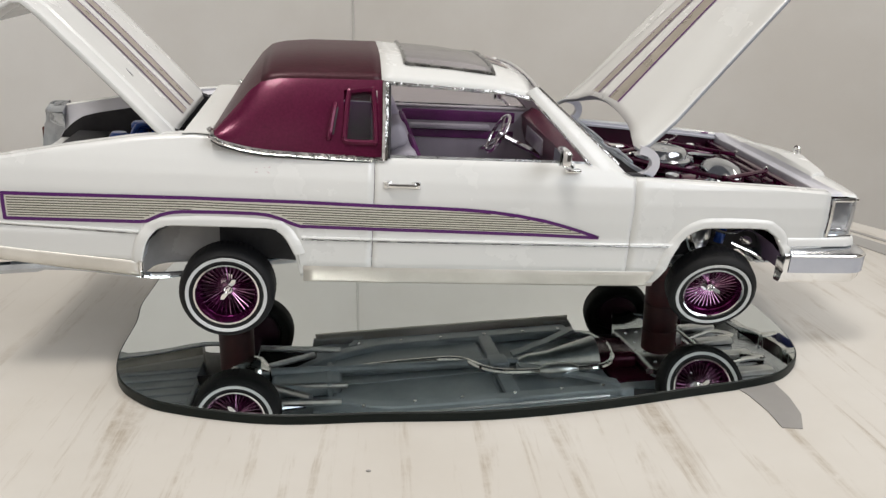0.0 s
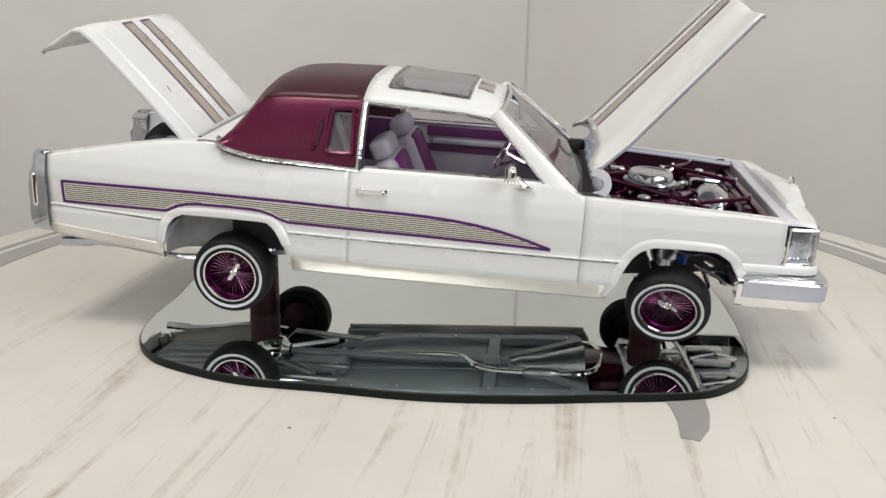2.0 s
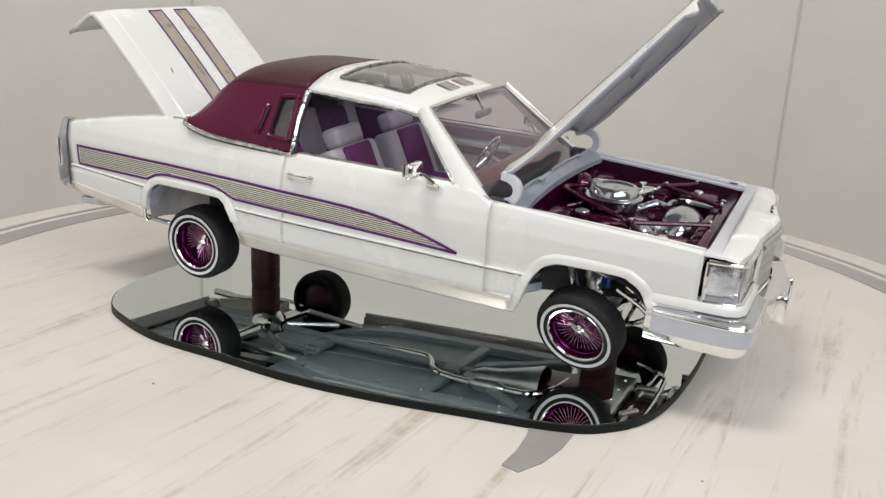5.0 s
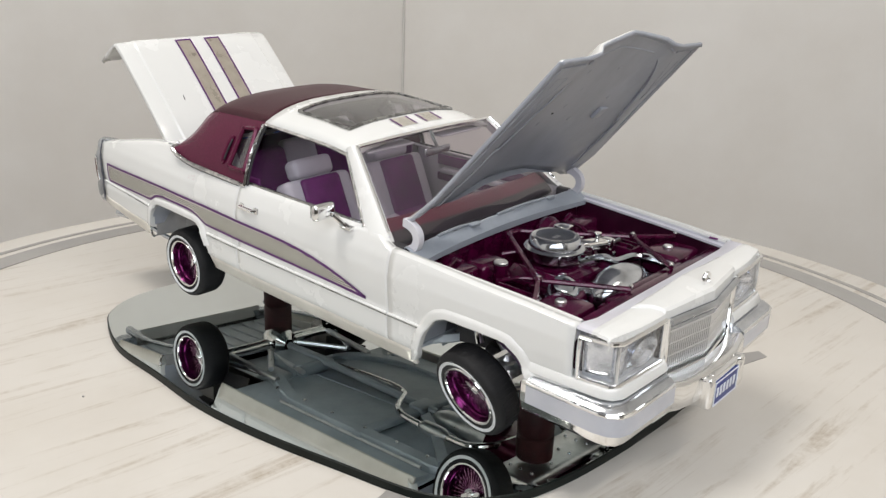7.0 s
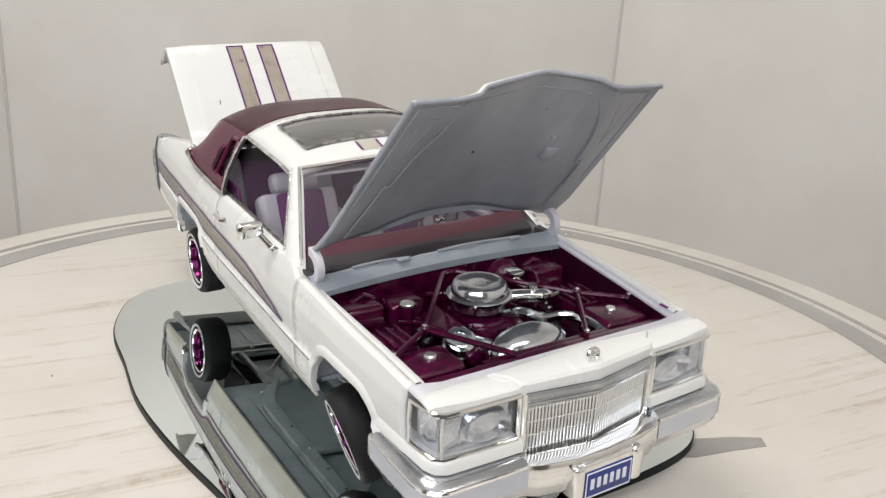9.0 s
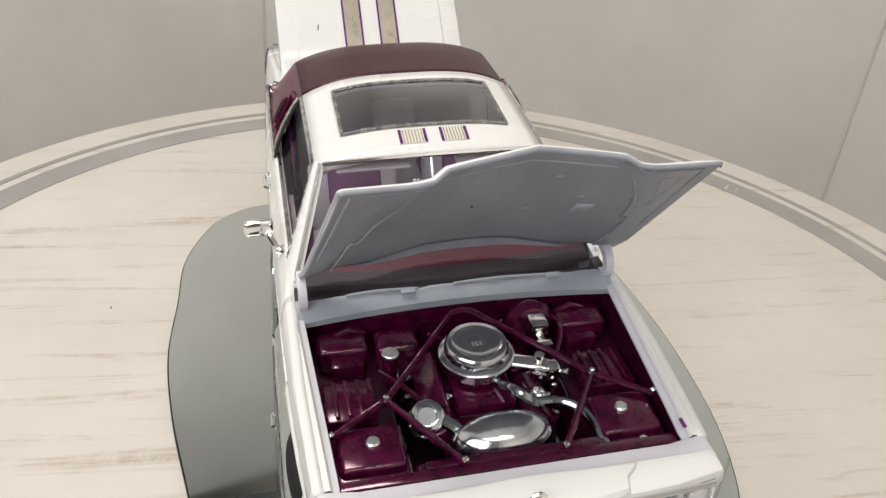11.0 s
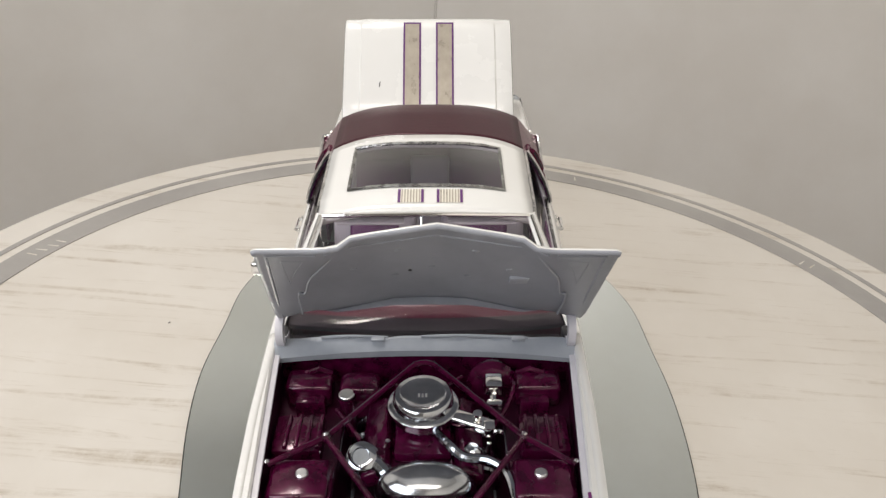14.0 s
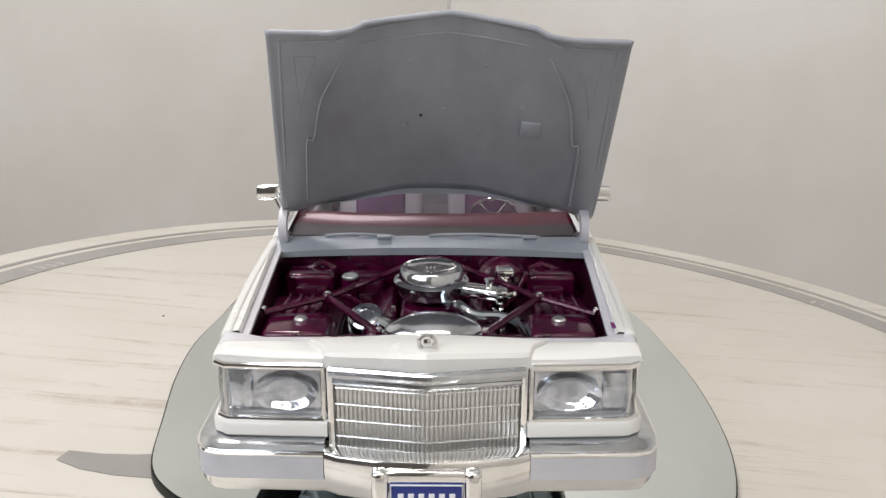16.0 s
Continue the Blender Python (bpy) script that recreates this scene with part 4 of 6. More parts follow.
def hood():
    # Local: x from the hinge to the front edge, y across, z the upper side.
    f = lid_frame((0.98, 0.035, 1.425), (0.9015, 0.058, 1.062), (-0.041, 1, -0.036))
    L = 1.39
    ks = [-1, -0.975, -0.92, -0.885, -0.84, -0.79, -0.74, -0.675, -0.61, -0.54, -0.47, -0.35, -0.24, -0.12, 0, 0.12, 0.24, 0.35, 0.47, 0.54, 0.61, 0.675, 0.74, 0.79, 0.84, 0.885, 0.92, 0.975, 1]
    ys = [0.836 * k for k in ks]

    def wide(k):
        return 1.085 - 0.115 * k

    def front(y):
        a = abs(y)
        return L + (0 if a > 0.52 else 0.008 if a > 0.46 else 0.016 + 0.034 * min(1, (0.46 - a) / 0.42))

    def rear(y):
        return 0.16 * max(0, 1 - (y / 0.76) ** 2) ** 0.85 - 0.04

    def up(x, y):
        a = abs(y)
        crease = min(0.79, max(0.455, 0.77 - 0.27 * (x - 0.25)))
        ahead = min(1, max(x, 0) / 1.1)
        dome = 1 - 0.05 * min(1, a / 0.2) - 0.95 * min(1, max(0, a - 0.2) / (crease - 0.2))
        step = 1 - 0.5 * min(1, a / (crease - 0.07)) - 0.5 * min(1, max(0, a - crease + 0.07) / 0.07)
        crown = (0.116 - 0.016 * ahead) * (dome * (1 - ahead) + step * ahead)
        return crown + 0.004 * (1 - (a / 0.835) ** 2) + 0.05 * max(0, 1 - max(x, 0) / 0.16) ** 1.5 * min(1, max(0, a - 0.5) / 0.2) - (0.008 if a > 0.825 else 0)
    bm = bmesh.new()
    top = [[f @ Vector((rear(y) + (front(y) - rear(y)) * k, y * wide(k), up(front(y) * k, y))) for y in ys] for k in (0, 0.05, 0.2, 0.4, 0.6, 0.8, 0.94, 0.985, 1.0)]
    for i, p in enumerate(top[-1]):
        top[-1][i] = p - f.to_3x3() @ Vector((0, 0, 0.015))
    loft(top, bm=bm)
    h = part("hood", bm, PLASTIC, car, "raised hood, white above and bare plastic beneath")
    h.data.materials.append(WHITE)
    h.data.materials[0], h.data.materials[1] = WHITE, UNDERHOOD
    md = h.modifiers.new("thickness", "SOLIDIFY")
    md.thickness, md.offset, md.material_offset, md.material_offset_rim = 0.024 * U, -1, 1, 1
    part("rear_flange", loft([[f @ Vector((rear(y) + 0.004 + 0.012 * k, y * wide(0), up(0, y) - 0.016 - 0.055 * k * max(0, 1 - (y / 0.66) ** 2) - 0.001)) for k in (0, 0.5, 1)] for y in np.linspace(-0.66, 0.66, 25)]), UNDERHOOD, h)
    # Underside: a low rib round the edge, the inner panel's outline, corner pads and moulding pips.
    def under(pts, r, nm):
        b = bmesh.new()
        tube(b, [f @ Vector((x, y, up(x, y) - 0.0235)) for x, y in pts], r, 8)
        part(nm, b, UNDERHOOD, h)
    for s in (-1, 1):
        under([(0.05, s * 0.865), (0.6, s * 0.815), (1.33, s * 0.755), (1.335, s * 0.535)], 0.008, "edge_rib")
        under(curve([(0.12, s * 0.74), (0.5, s * 0.71), (0.66, s * 0.69), (0.68, s * 0.655), (0.95, s * 0.60), (1.18, s * 0.50)], 5), 0.0065, "inner_rib")
        pad = [(1.24, s * 0.70), (1.24, s * 0.60), (1.06, s * 0.66), (0.86, s * 0.71), (1.24, s * 0.70)]
        under(pad, 0.0025, "corner_rib")
    under(curve([(1.335, -0.50), (1.36, -0.40), (1.40, -0.15), (1.41, 0), (1.40, 0.15), (1.36, 0.40), (1.335, 0.50)], 5), 0.007, "front_rib")
    under(curve([(1.18, -0.50), (1.27, -0.42), (1.305, -0.2), (1.315, 0), (1.305, 0.2), (1.27, 0.42), (1.18, 0.50)], 5), 0.0065, "second_rib")
    for x, y in ((1.15, -0.18), (1.14, 0.19), (0.95, 0.0), (0.90, -0.40), (0.87, 0.38), (0.80, -0.01), (0.68, -0.20), (0.66, 0.18)):
        b = lathe(bmesh.new(), [(0.022, -0.012), (0.021, -0.001), (0.012, 0.003), (0, 0.004)], f @ Vector((x, y, up(x, y) - 0.024)), -(f.to_3x3() @ Vector((0, 0, 1))), 12)
        part("moulding_pip", b, UNDERHOOD, h)
    b = lathe(bmesh.new(), [(0.009, -0.004), (0.008, 0.003), (0, 0.004)], f @ Vector((0.76, -0.12, up(0.76, -0.12) - 0.024)), -(f.to_3x3() @ Vector((0, 0, 1))), 8)
    part("paint_chip", b, DARK, h)
    b = slab(bmesh.new(), (-0.05, -0.05, -0.012), (0.05, 0.05, 0.012), 0.008)
    bmesh.ops.transform(b, matrix=f @ pose(0.72, 0.44, up(0.72, 0.44) - 0.024), verts=b.verts)
    part("latch_pad", b, UNDERHOOD, h)
    # Curled hinge legs down to the cowl.
    for s in (-1, 1):
        y = s * 0.862 + 0.008
        pts = curve([(x, y, z) for x, z in ((0.96, 1.44), (1.01, 1.43), (1.055, 1.40), (1.07, 1.35), (1.045, 1.295), (0.98, 1.262), (0.91, 1.246))], 5)
        rings = []
        for i, p in enumerate(pts):
            d = (pts[min(i + 1, len(pts) - 1)] - pts[max(i - 1, 0)]).normalized()
            n = d.cross(Vector((0, 1, 0))).normalized() * 0.026
            w = Vector((0, 0.023, 0))
            rings.append([p + n - w, p + n + w, p - n + w, p - n - w])
        b = loft(rings, True, True)
        part("hinge_leg", b, LEDGE, h)
    # Twin stripes on the upper side.
    for s in (-1, 1):
        def strip(y0, y1, mat, nm, z):
            part(nm, loft([[f @ Vector((x, yy * (1.02 - 0.21 * x), up(x, yy * (1.02 - 0.21 * x)) + z)) for yy in np.linspace(y0, y1, 5)] for x in np.linspace(0.155, 1.39, 24)]), mat, h)
        strip(s * 0.115, s * 0.255, GOLD, "hood_stripe", 0.006)
        strip(s * 0.095, s * 0.115, STRIPE, "hood_stripe_edge", 0.0065)
        strip(s * 0.255, s * 0.275, STRIPE, "hood_stripe_edge", 0.0065)


def trunk_lid():
    # Local: x from the hinge towards the lid's rear bend, y across, z the outer side.
    f = lid_frame((-1.87, -0.03, 1.40), (-0.70, 0.0, 0.715), (0.03, -1, -0.02))
    prof = [(-0.045, 0.005), (-0.01, 0.022), (0.25, 0.028), (0.6, 0.030), (0.90, 0.026), (0.995, 0.014), (1.035, -0.018), (1.058, -0.09), (1.078, -0.20), (1.092, -0.30)]
    ys = [-0.77, -0.76, -0.725, -0.62, -0.605, -0.3, 0, 0.3, 0.605, 0.62, 0.725, 0.76, 0.77]
    def up(y):
        a = abs(y)
        return -0.035 if a > 0.765 else -0.012 if a > 0.75 else -0.002 if a > 0.71 else 0.0 if a > 0.615 else 0.012
    bm = loft([[f @ Vector((x, y * (1 - 0.004 * k), z + up(y))) for y in ys] for k, (x, z) in enumerate(prof)])
    t = part("trunk_lid", bm, WHITE, car, "raised white trunk lid with bent rear lip")
    md = t.modifiers.new("thickness", "SOLIDIFY")
    md.thickness, md.offset = 0.028 * U, -1
    for s in (-1, 1):
        def strip(y0, y1, x0, x1, mat, nm, z):
            part(nm, loft([[f @ Vector((x, yy, interp(x, prof[:6]) + up(yy) + z)) for yy in (y0, y1)] for x in np.linspace(x0, x1, 8)]), mat, t)
        c = -0.005
        strip(c + s * 0.082, c + s * 0.212, 0.0, 0.968, GOLD, "lid_stripe", 0.0045)
        strip(c + s * 0.067, c + s * 0.083, 0.0, 0.982, STRIPE, "lid_stripe_edge", 0.005)
        strip(c + s * 0.210, c + s * 0.226, 0.0, 0.982, STRIPE, "lid_stripe_edge", 0.005)
        strip(c + s * 0.067, c + s * 0.226, 0.966, 0.982, STRIPE, "lid_stripe_end", 0.0055)
    part("paint_chip", prism(bmesh.new(), [f @ Vector(p) for p in ((0.35, 0.435, 0.0405), (0.39, 0.432, 0.0405), (0.41, 0.422, 0.0405), (0.36, 0.427, 0.0405))], f.to_3x3() @ Vector((0, 0, 0.003))), DARK, t)
    for s in (-1, 1):
        b = tube(bmesh.new(), curve([(-1.86, s * 0.6, 1.40), (-1.80, s * 0.6, 1.38), (-1.77, s * 0.6, 1.31), (-1.80, s * 0.6, 1.25)], 5), 0.014, 8)
        part("lid_hinge", b, DARK, t)


hood()
trunk_lid()

# ---- wheels ----


def wheel():
    """A white-wall tyre on a spoked rim; its axle runs along y and its outer face looks to -y."""
    r = 0.283
    prof = [(0.178, -0.035), (0.195, -0.07), (0.225, -0.088), (0.255, -0.086), (0.272, -0.07), (r - 0.003, -0.05), (r, -0.03), (r, 0.1), (0.274, 0.125), (0.256, 0.145), (0.23, 0.147), (0.19, 0.12)]
    w = t = part("wheel", lathe(bmesh.new(), prof, axis=(0, 1, 0), n=56), RUBBER, None)
    part("white_wall", lathe(bmesh.new(), [(0.2185, -0.082), (0.220, -0.0875), (0.2385, -0.091), (0.2405, -0.085)], axis=(0, 1, 0), n=56), WWALL, t, "narrow white sidewall ring")
    b = bmesh.new()
    for k in range(56):
        a = k * math.tau / 56
        for y in (-0.02, 0.02, 0.06, 0.09):
            slab(b, (-0.004, y - 0.012, r - 0.004), (0.004, y + 0.012, r + 0.0012))
            bmesh.ops.rotate(b, cent=(0, 0, 0), matrix=Matrix.Rotation(a, 3, "Y"), verts=b.verts[-8:])
    part("tread", b, RUBBER, t, smooth=False)
    part("rim", lathe(bmesh.new(), [(0.182, -0.03), (0.199, -0.072), (0.194, -0.083), (0.184, -0.081), (0.180, -0.074)], axis=(0, 1, 0), n=56), CHROME, w)
    part("inner_rim", lathe(bmesh.new(), [(0.180, -0.074), (0.174, -0.060), (0.170, -0.04), (0.167, -0.026), (0.163, -0.022), (0.163, 0.030), (0.159, 0.036), (0.159, 0.085)], axis=(0, 1, 0), n=56), SPOKE, w, "purple inner rim")
    part("rim_barrel", lathe(bmesh.new(), [(0.172, 0.0), (0.168, 0.095), (0.14, 0.115), (0.0, 0.12)], axis=(0, 1, 0), n=40), RIMDARK, w)
    for r0, y0, r1, y1, da, mat in ((0.034, 0.030, 0.163, 0.006, 0.12, GLINT), (0.034, 0.066, 0.159, 0.080, -0.16, SPOKE), (0.034, 0.046, 0.162, 0.030, -0.1, SPOKE)):
        spokes = bmesh.new()
        for k in range(34):
            a = k * math.tau / 34 + da
            p = (r0 * math.cos(a), y0, r0 * math.sin(a))
            q = (r1 * math.cos(a + da), y1, r1 * math.sin(a + da))
            tube(spokes, [p, q], 0.0034, 5, False)
        part("spokes", spokes, mat, w, "purple wire spokes")
    part("hub", lathe(bmesh.new(), [(0.040, 0.095), (0.040, 0.042), (0.035, 0.028), (0.031, 0.022), (0.030, 0.006), (0.024, 0.0), (0.019, 0.003), (0.012, -0.004), (0.0, -0.006)], axis=(0, 1, 0), n=24), CHROME, w)
    k = bmesh.new()
    for s in (-1, 1):
        prism(k, [(s * 0.006, 0.016, s * 0.018), (s * 0.020, 0.014, s * 0.05), (s * 0.016, 0.012, s * 0.080), (-s * 0.004, 0.012, s * 0.070), (-s * 0.014, 0.014, s * 0.02)], (0, -0.010, 0))
    part("knock_off", k, CHROME, w, "two-eared chrome spinner", smooth=False)
    return w


proto = wheel()
WHEELS = [(-1.515, -0.86, 0.477, 0, 25), (1.575, -0.885, 0.54, -7, -70), (-1.515, 0.86, 0.477, 180, 10), (1.575, 0.885, 0.54, 173, 50)]
for x, y, z, rz_, spin in WHEELS:
    m = pose(x * U, y * U, z * U, 16 if x > 0 else 0, 0, rz_) @ pose(0, 0, 0, 0, spin, 0) @ Matrix.Diagonal((1.005, 0.78 if x > 0 else 1.0, 1.005, 1))
    c = copy_thing(proto, m)
    c.parent = body
    c.matrix_local = m
    c.name = "wheel"
for o in [proto, *proto.children_recursive]:
    bpy.data.objects.remove(o)

# ---- painted side stripes ----


def ribbon(pts, w, s, off):
    """A flat painted line that follows the flank, from (x, z) points."""
    pts = [Vector((p[0], p[1])) for p in pts]
    rings = []
    for i, p in enumerate(pts):
        d = (pts[min(i + 1, len(pts) - 1)] - pts[max(i - 1, 0)]).normalized()
        n = Vector((-d.y, d.x)) * w / 2
        rings.append([(q.x, s * (y_side(q.x, q.y) + off), q.y) for q in (p + n, p - n)])
    return rings


TOP = [(-2.735, 1.072), (-2.3, 1.078), (-1.7, 1.086), (-1.09, 1.084), (-0.69, 1.077), (-0.3, 1.072), (-0.1, 1.066), (0.06, 1.055), (0.22, 1.036), (0.38, 1.008), (0.5, 0.978), (0.62, 0.943), (0.735, 0.905)]
BOT = [(-2.735, 0.922), (-2.3, 0.927), (-1.99, 0.930), (-1.955, 0.934), (-1.92, 0.952), (-1.87, 0.977), (-1.81, 0.994), (-1.74, 1.002), (-1.5, 1.007), (-1.33, 1.005), (-1.26, 0.998), (-1.19, 0.977), (-1.13, 0.95), (-1.08, 0.934), (-0.69, 0.931), (-0.16, 0.925), (0.4, 0.915), (0.735, 0.905)]
for s in (-1, 1):
    bm = bmesh.new()
    xs = sorted({*np.arange(-2.735, 0.735, 0.05).round(3), *[x for x, _ in TOP]})
    loft(ribbon([(x, interp(x, TOP)) for x in xs], 0.021, s, 0.0042), bm=bm)
    xs = sorted({*np.arange(-2.735, 0.735, 0.05).round(3), *[x for x, _ in BOT]})
    loft(ribbon([(x, interp(x, BOT)) for x in xs], 0.021, s, 0.0042), bm=bm)
    loft(ribbon([(-2.735, z) for z in np.linspace(0.914, 1.08, 6)], 0.021, s, 0.0045), bm=bm)
    part("stripe_outline", bm, STRIPE, car, "purple outline of the side stripe")
    xs = sorted({*np.arange(-2.735, 0.72, 0.03).round(3), *[x for x, _ in TOP + BOT]})
    part("stripe_field", loft([[(x, s * (y_side(x, z) + 0.0018), z) for z in np.linspace(interp(x, BOT), interp(x, TOP), 9)] for x in xs]), DECALBACK, car, "cream field of the side stripe")
    xs = list(np.arange(-2.715, 0.70, 0.03))
    for k in range(9):
        run, runs = [], []
        for x in xs:
            z = interp(x, [(-2.735, 1.072), (-1.7, 1.086), (-0.3, 1.072), (0.75, 1.058)]) - 0.024 - k * 0.0148
            if interp(x, BOT) + 0.014 < z < interp(x, TOP) - 0.012:
                run.append((x, z))
            elif run:
                runs.append(run)
                run = []
        runs.append(run)
        for r in runs:
            if len(r) > 2:
                part("pinstripe", loft(ribbon(r, 0.0060, s, 0.0034)), PIN, car)

# ---- nose: lamps, grille, bumper ----


def sweep(path, section, closed=False):
    """Carry a section of (outward, z) pairs along plan points."""
    pts = [Vector((p[0], p[1], 0)) for p in path]
    rings = []
    for i, p in enumerate(pts):
        d = (pts[min(i + 1, len(pts) - 1)] - pts[max(i - 1, 0)]).normalized()
        n = Vector((d.y, -d.x, 0))
        rings.append([(p.x + n.x * o, p.y + n.y * o, z) for o, z in section])
    return loft(rings, closed, closed)


for s in (-1, 1):
    # Lamp housing that wraps round the corner, its brow, bowl, side lamp and lens.
    def corner(o, z):
        w = 0.912 * interp(z, W_Z) / 0.985
        pts = [(2.28, s * (w + 0.006 - o)), (2.36, s * (w - 0.004 - o)), (2.455 - o, s * (w - 0.022 - o)), (2.485 - o, s * (w - 0.06)), (2.497 - o, s * 0.65), (2.503 - o, s * 0.435)]
        return [(x, y, z) for x, y in pts]
    zs = (0.925, 0.94, 1.05, 1.15, 1.165)
    back = part("headlight", loft([corner(0.045, z) for z in zs]), BOWL, car, "wrap-round headlight with silver bowl and clear lens")
    part("lens", loft([corner(0.006, z) for z in zs]), LENS, back)
    for z, r in ((1.168, 0.014), (0.925, 0.012)):
        part("frame_bar", tube(bmesh.new(), corner(-0.002, z), r, 8), CHROME, back)
    part("frame_bar", tube(bmesh.new(), [corner(0.0, z)[0] for z in zs], 0.012, 6), CHROME, back)
    part("frame_bar", tube(bmesh.new(), [corner(0.0, z)[-1] for z in zs], 0.012, 6), CHROME, back)
    part("corner_bar", tube(bmesh.new(), [corner(0.012, z)[3] for z in zs], 0.009, 6), SILVER, back)
    bm = lathe(bmesh.new(), [(0.10, 0.0), (0.09, -0.006), (0.075, -0.026), (0.045, -0.044), (0.0, -0.05)], (0, 0, 0), (1, 0, 0), 28)
    bmesh.ops.scale(bm, vec=(1, 1.35, 0.78), verts=bm.verts)
    bmesh.ops.translate(bm, vec=(2.485, s * 0.60, 1.035), verts=bm.verts)
    part("lamp_bowl", bm, BOWL, back)
    bm = slab(bmesh.new(), (2.43, s * 0.79 - 0.05, 0.96), (2.47, s * 0.79 + 0.05, 1.13), 0.012)
    part("side_lamp", bm, BOWL, back)
    # White filler under the lamp.
    path = [(2.0, s * 0.945), (2.25, s * 0.93), (2.43, s * 0.915), (2.485, s * 0.89), (2.515, s * 0.84), (2.525, s * 0.6), (2.53, s * 0.42)]
    sec = [(-0.10, 0.918), (-0.025, 0.924), (-0.004, 0.918), (0.006, 0.902), (0.010, 0.868), (0.004, 0.860), (-0.10, 0.858)]
    sgn = 1 if s < 0 else -1
    part("lamp_sill", sweep(path, [(sgn * o, z) for o, z in sec], True), WHITE, car)

# Bumper in one sweep round the nose, with pale inserts and two guards.
plan = [(1.985, -0.955), (2.2, -0.955), (2.42, -0.95), (2.49, -0.935), (2.535, -0.90), (2.553, -0.84), (2.56, -0.6), (2.565, -0.42), (2.60, -0.36), (2.635, -0.2), (2.65, 0.0), (2.635, 0.2), (2.60, 0.36), (2.565, 0.42), (2.56, 0.6), (2.553, 0.84), (2.535, 0.90), (2.49, 0.935), (2.42, 0.95), (2.2, 0.955), (1.985, 0.955)]
section = [(-0.09, 0.826), (-0.05, 0.828), (-0.012, 0.826), (0.004, 0.822), (0.010, 0.813), (0.012, 0.79), (0.014, 0.70), (0.004, 0.685), (0.0, 0.655), (-0.02, 0.625), (-0.08, 0.62)]
plan = [(x + 0.025 * (x > 2.3), y * 1.025) for x, y in plan]
bumper = part("front_bumper", sweep(plan, section, True), CHROME, car, "chrome front bumper with pale inserts")
for s in (-1, 1):
    p = [(x, y) for x, y in plan if y * s > 0.415 and x > 2.0]
    p = ([(2.02, s * 0.98)] + sorted(p, key=lambda q: -abs(q[1]) + q[0] * 0.001)) if s < 0 else sorted(p, key=lambda q: abs(q[1])) + [(2.02, 0.98)]
    part("bumper_insert", sweep(p, [(0.0, 0.812), (0.0165, 0.81), (0.0185, 0.702), (0.0, 0.697)]), INSERT, bumper)
    part("bumper_line", sweep(p, [(0.006, 0.826), (0.016, 0.824), (0.021, 0.817), (0.019, 0.809)]), CHROME, bumper)
    part("bumper_shelf", sweep(p, [(-0.088, 0.815), (-0.088, 0.856), (-0.048, 0.854), (-0.010, 0.842), (0.007, 0.829), (0.004, 0.815)], True), AIRCHROME, bumper, "grey satin chrome top of the bumper")
    bm = slab(bmesh.new(), (2.56, s * 0.19 - 0.035, 0.60), (2.72, s * 0.19 + 0.035, 0.80), 0.022, 3)
    part("bumper_guard", bm, CHROME, bumper)
bm = slab(bmesh.new(), (2.60, -0.17, 0.735), (2.705, 0.17, 0.80), 0.02, 3)
part("plate_shelf", bm, CHROME, bumper)
plate = part("plate", slab(bmesh.new(), (2.69, -0.150, 0.595), (2.71, 0.150, 0.748), 0.006), PLATE, bumper, "blue plate with pale lettering bars")
part("plate_rim", tube(bmesh.new(), [(2.712, y, z) for y, z in ((-0.145, 0.60), (0.145, 0.60), (0.145, 0.743), (-0.145, 0.743), (-0.145, 0.60))], 0.004, 6), PLATEINK, bumper)
for k in range(6):
    y = -0.105 + k * 0.042
    part("plate_bar", slab(bmesh.new(), (2.709, y - 0.012, 0.642), (2.7135, y + 0.012, 0.704), 0.002), PLATEINK, bumper)

grille = part("grille", loft([[(front_x(y) - 0.016, y, z) for z in (0.79, 0.9, 1.0, 1.12)] for y in np.linspace(-0.41, 0.41, 21)]), SATIN, car, "chrome eggcrate grille with a pointed prow")
for z, r in ((1.150, 0.022), (1.105, 0.014), (0.795, 0.016), (0.76, 0.010)):
    part("grille_rail", tube(bmesh.new(), [(front_x(y) + (0.012 if z > 1.14 else 0.0), y, z) for y in np.linspace(-0.405, 0.405, 9)], r, 8), AIRCHROME if z > 1.1 else CHROME, grille)
part("grille_brow", loft([[(front_x(y) + 0.006, y, z) for z in (1.175, 1.155, 1.125, 1.10)] for y in np.linspace(-0.405, 0.405, 13)]), AIRCHROME, grille)
for z in (1.075, 1.0, 0.925, 0.85):
    part("grille_bar", tube(bmesh.new(), [(front_x(y) - 0.004, y, z) for y in np.linspace(-0.385, 0.385, 11)], 0.0048, 6), SILVER, grille)
for s in (-1, 1):
    part("grille_post", tube(bmesh.new(), [(front_x(0.405) + 0.002, s * 0.405, z) for z in (0.77, 1.17)], 0.016, 8), CHROME, grille)
slat = None
for k in range(41):
    y = -0.375 + k * 0.75 / 40
    if slat is None:
        slat = part("grille_slat", slab(bmesh.new(), (-0.02, -0.0062, 0.80), (0.005, 0.0062, 1.10), 0.0025, 1), SILVER, grille)
        me = slat.data
    else:
        slat = new("grille_slat", me)
        slat.parent = grille
    slat.location = Vector((front_x(y) - 0.006, y, 0)) * U

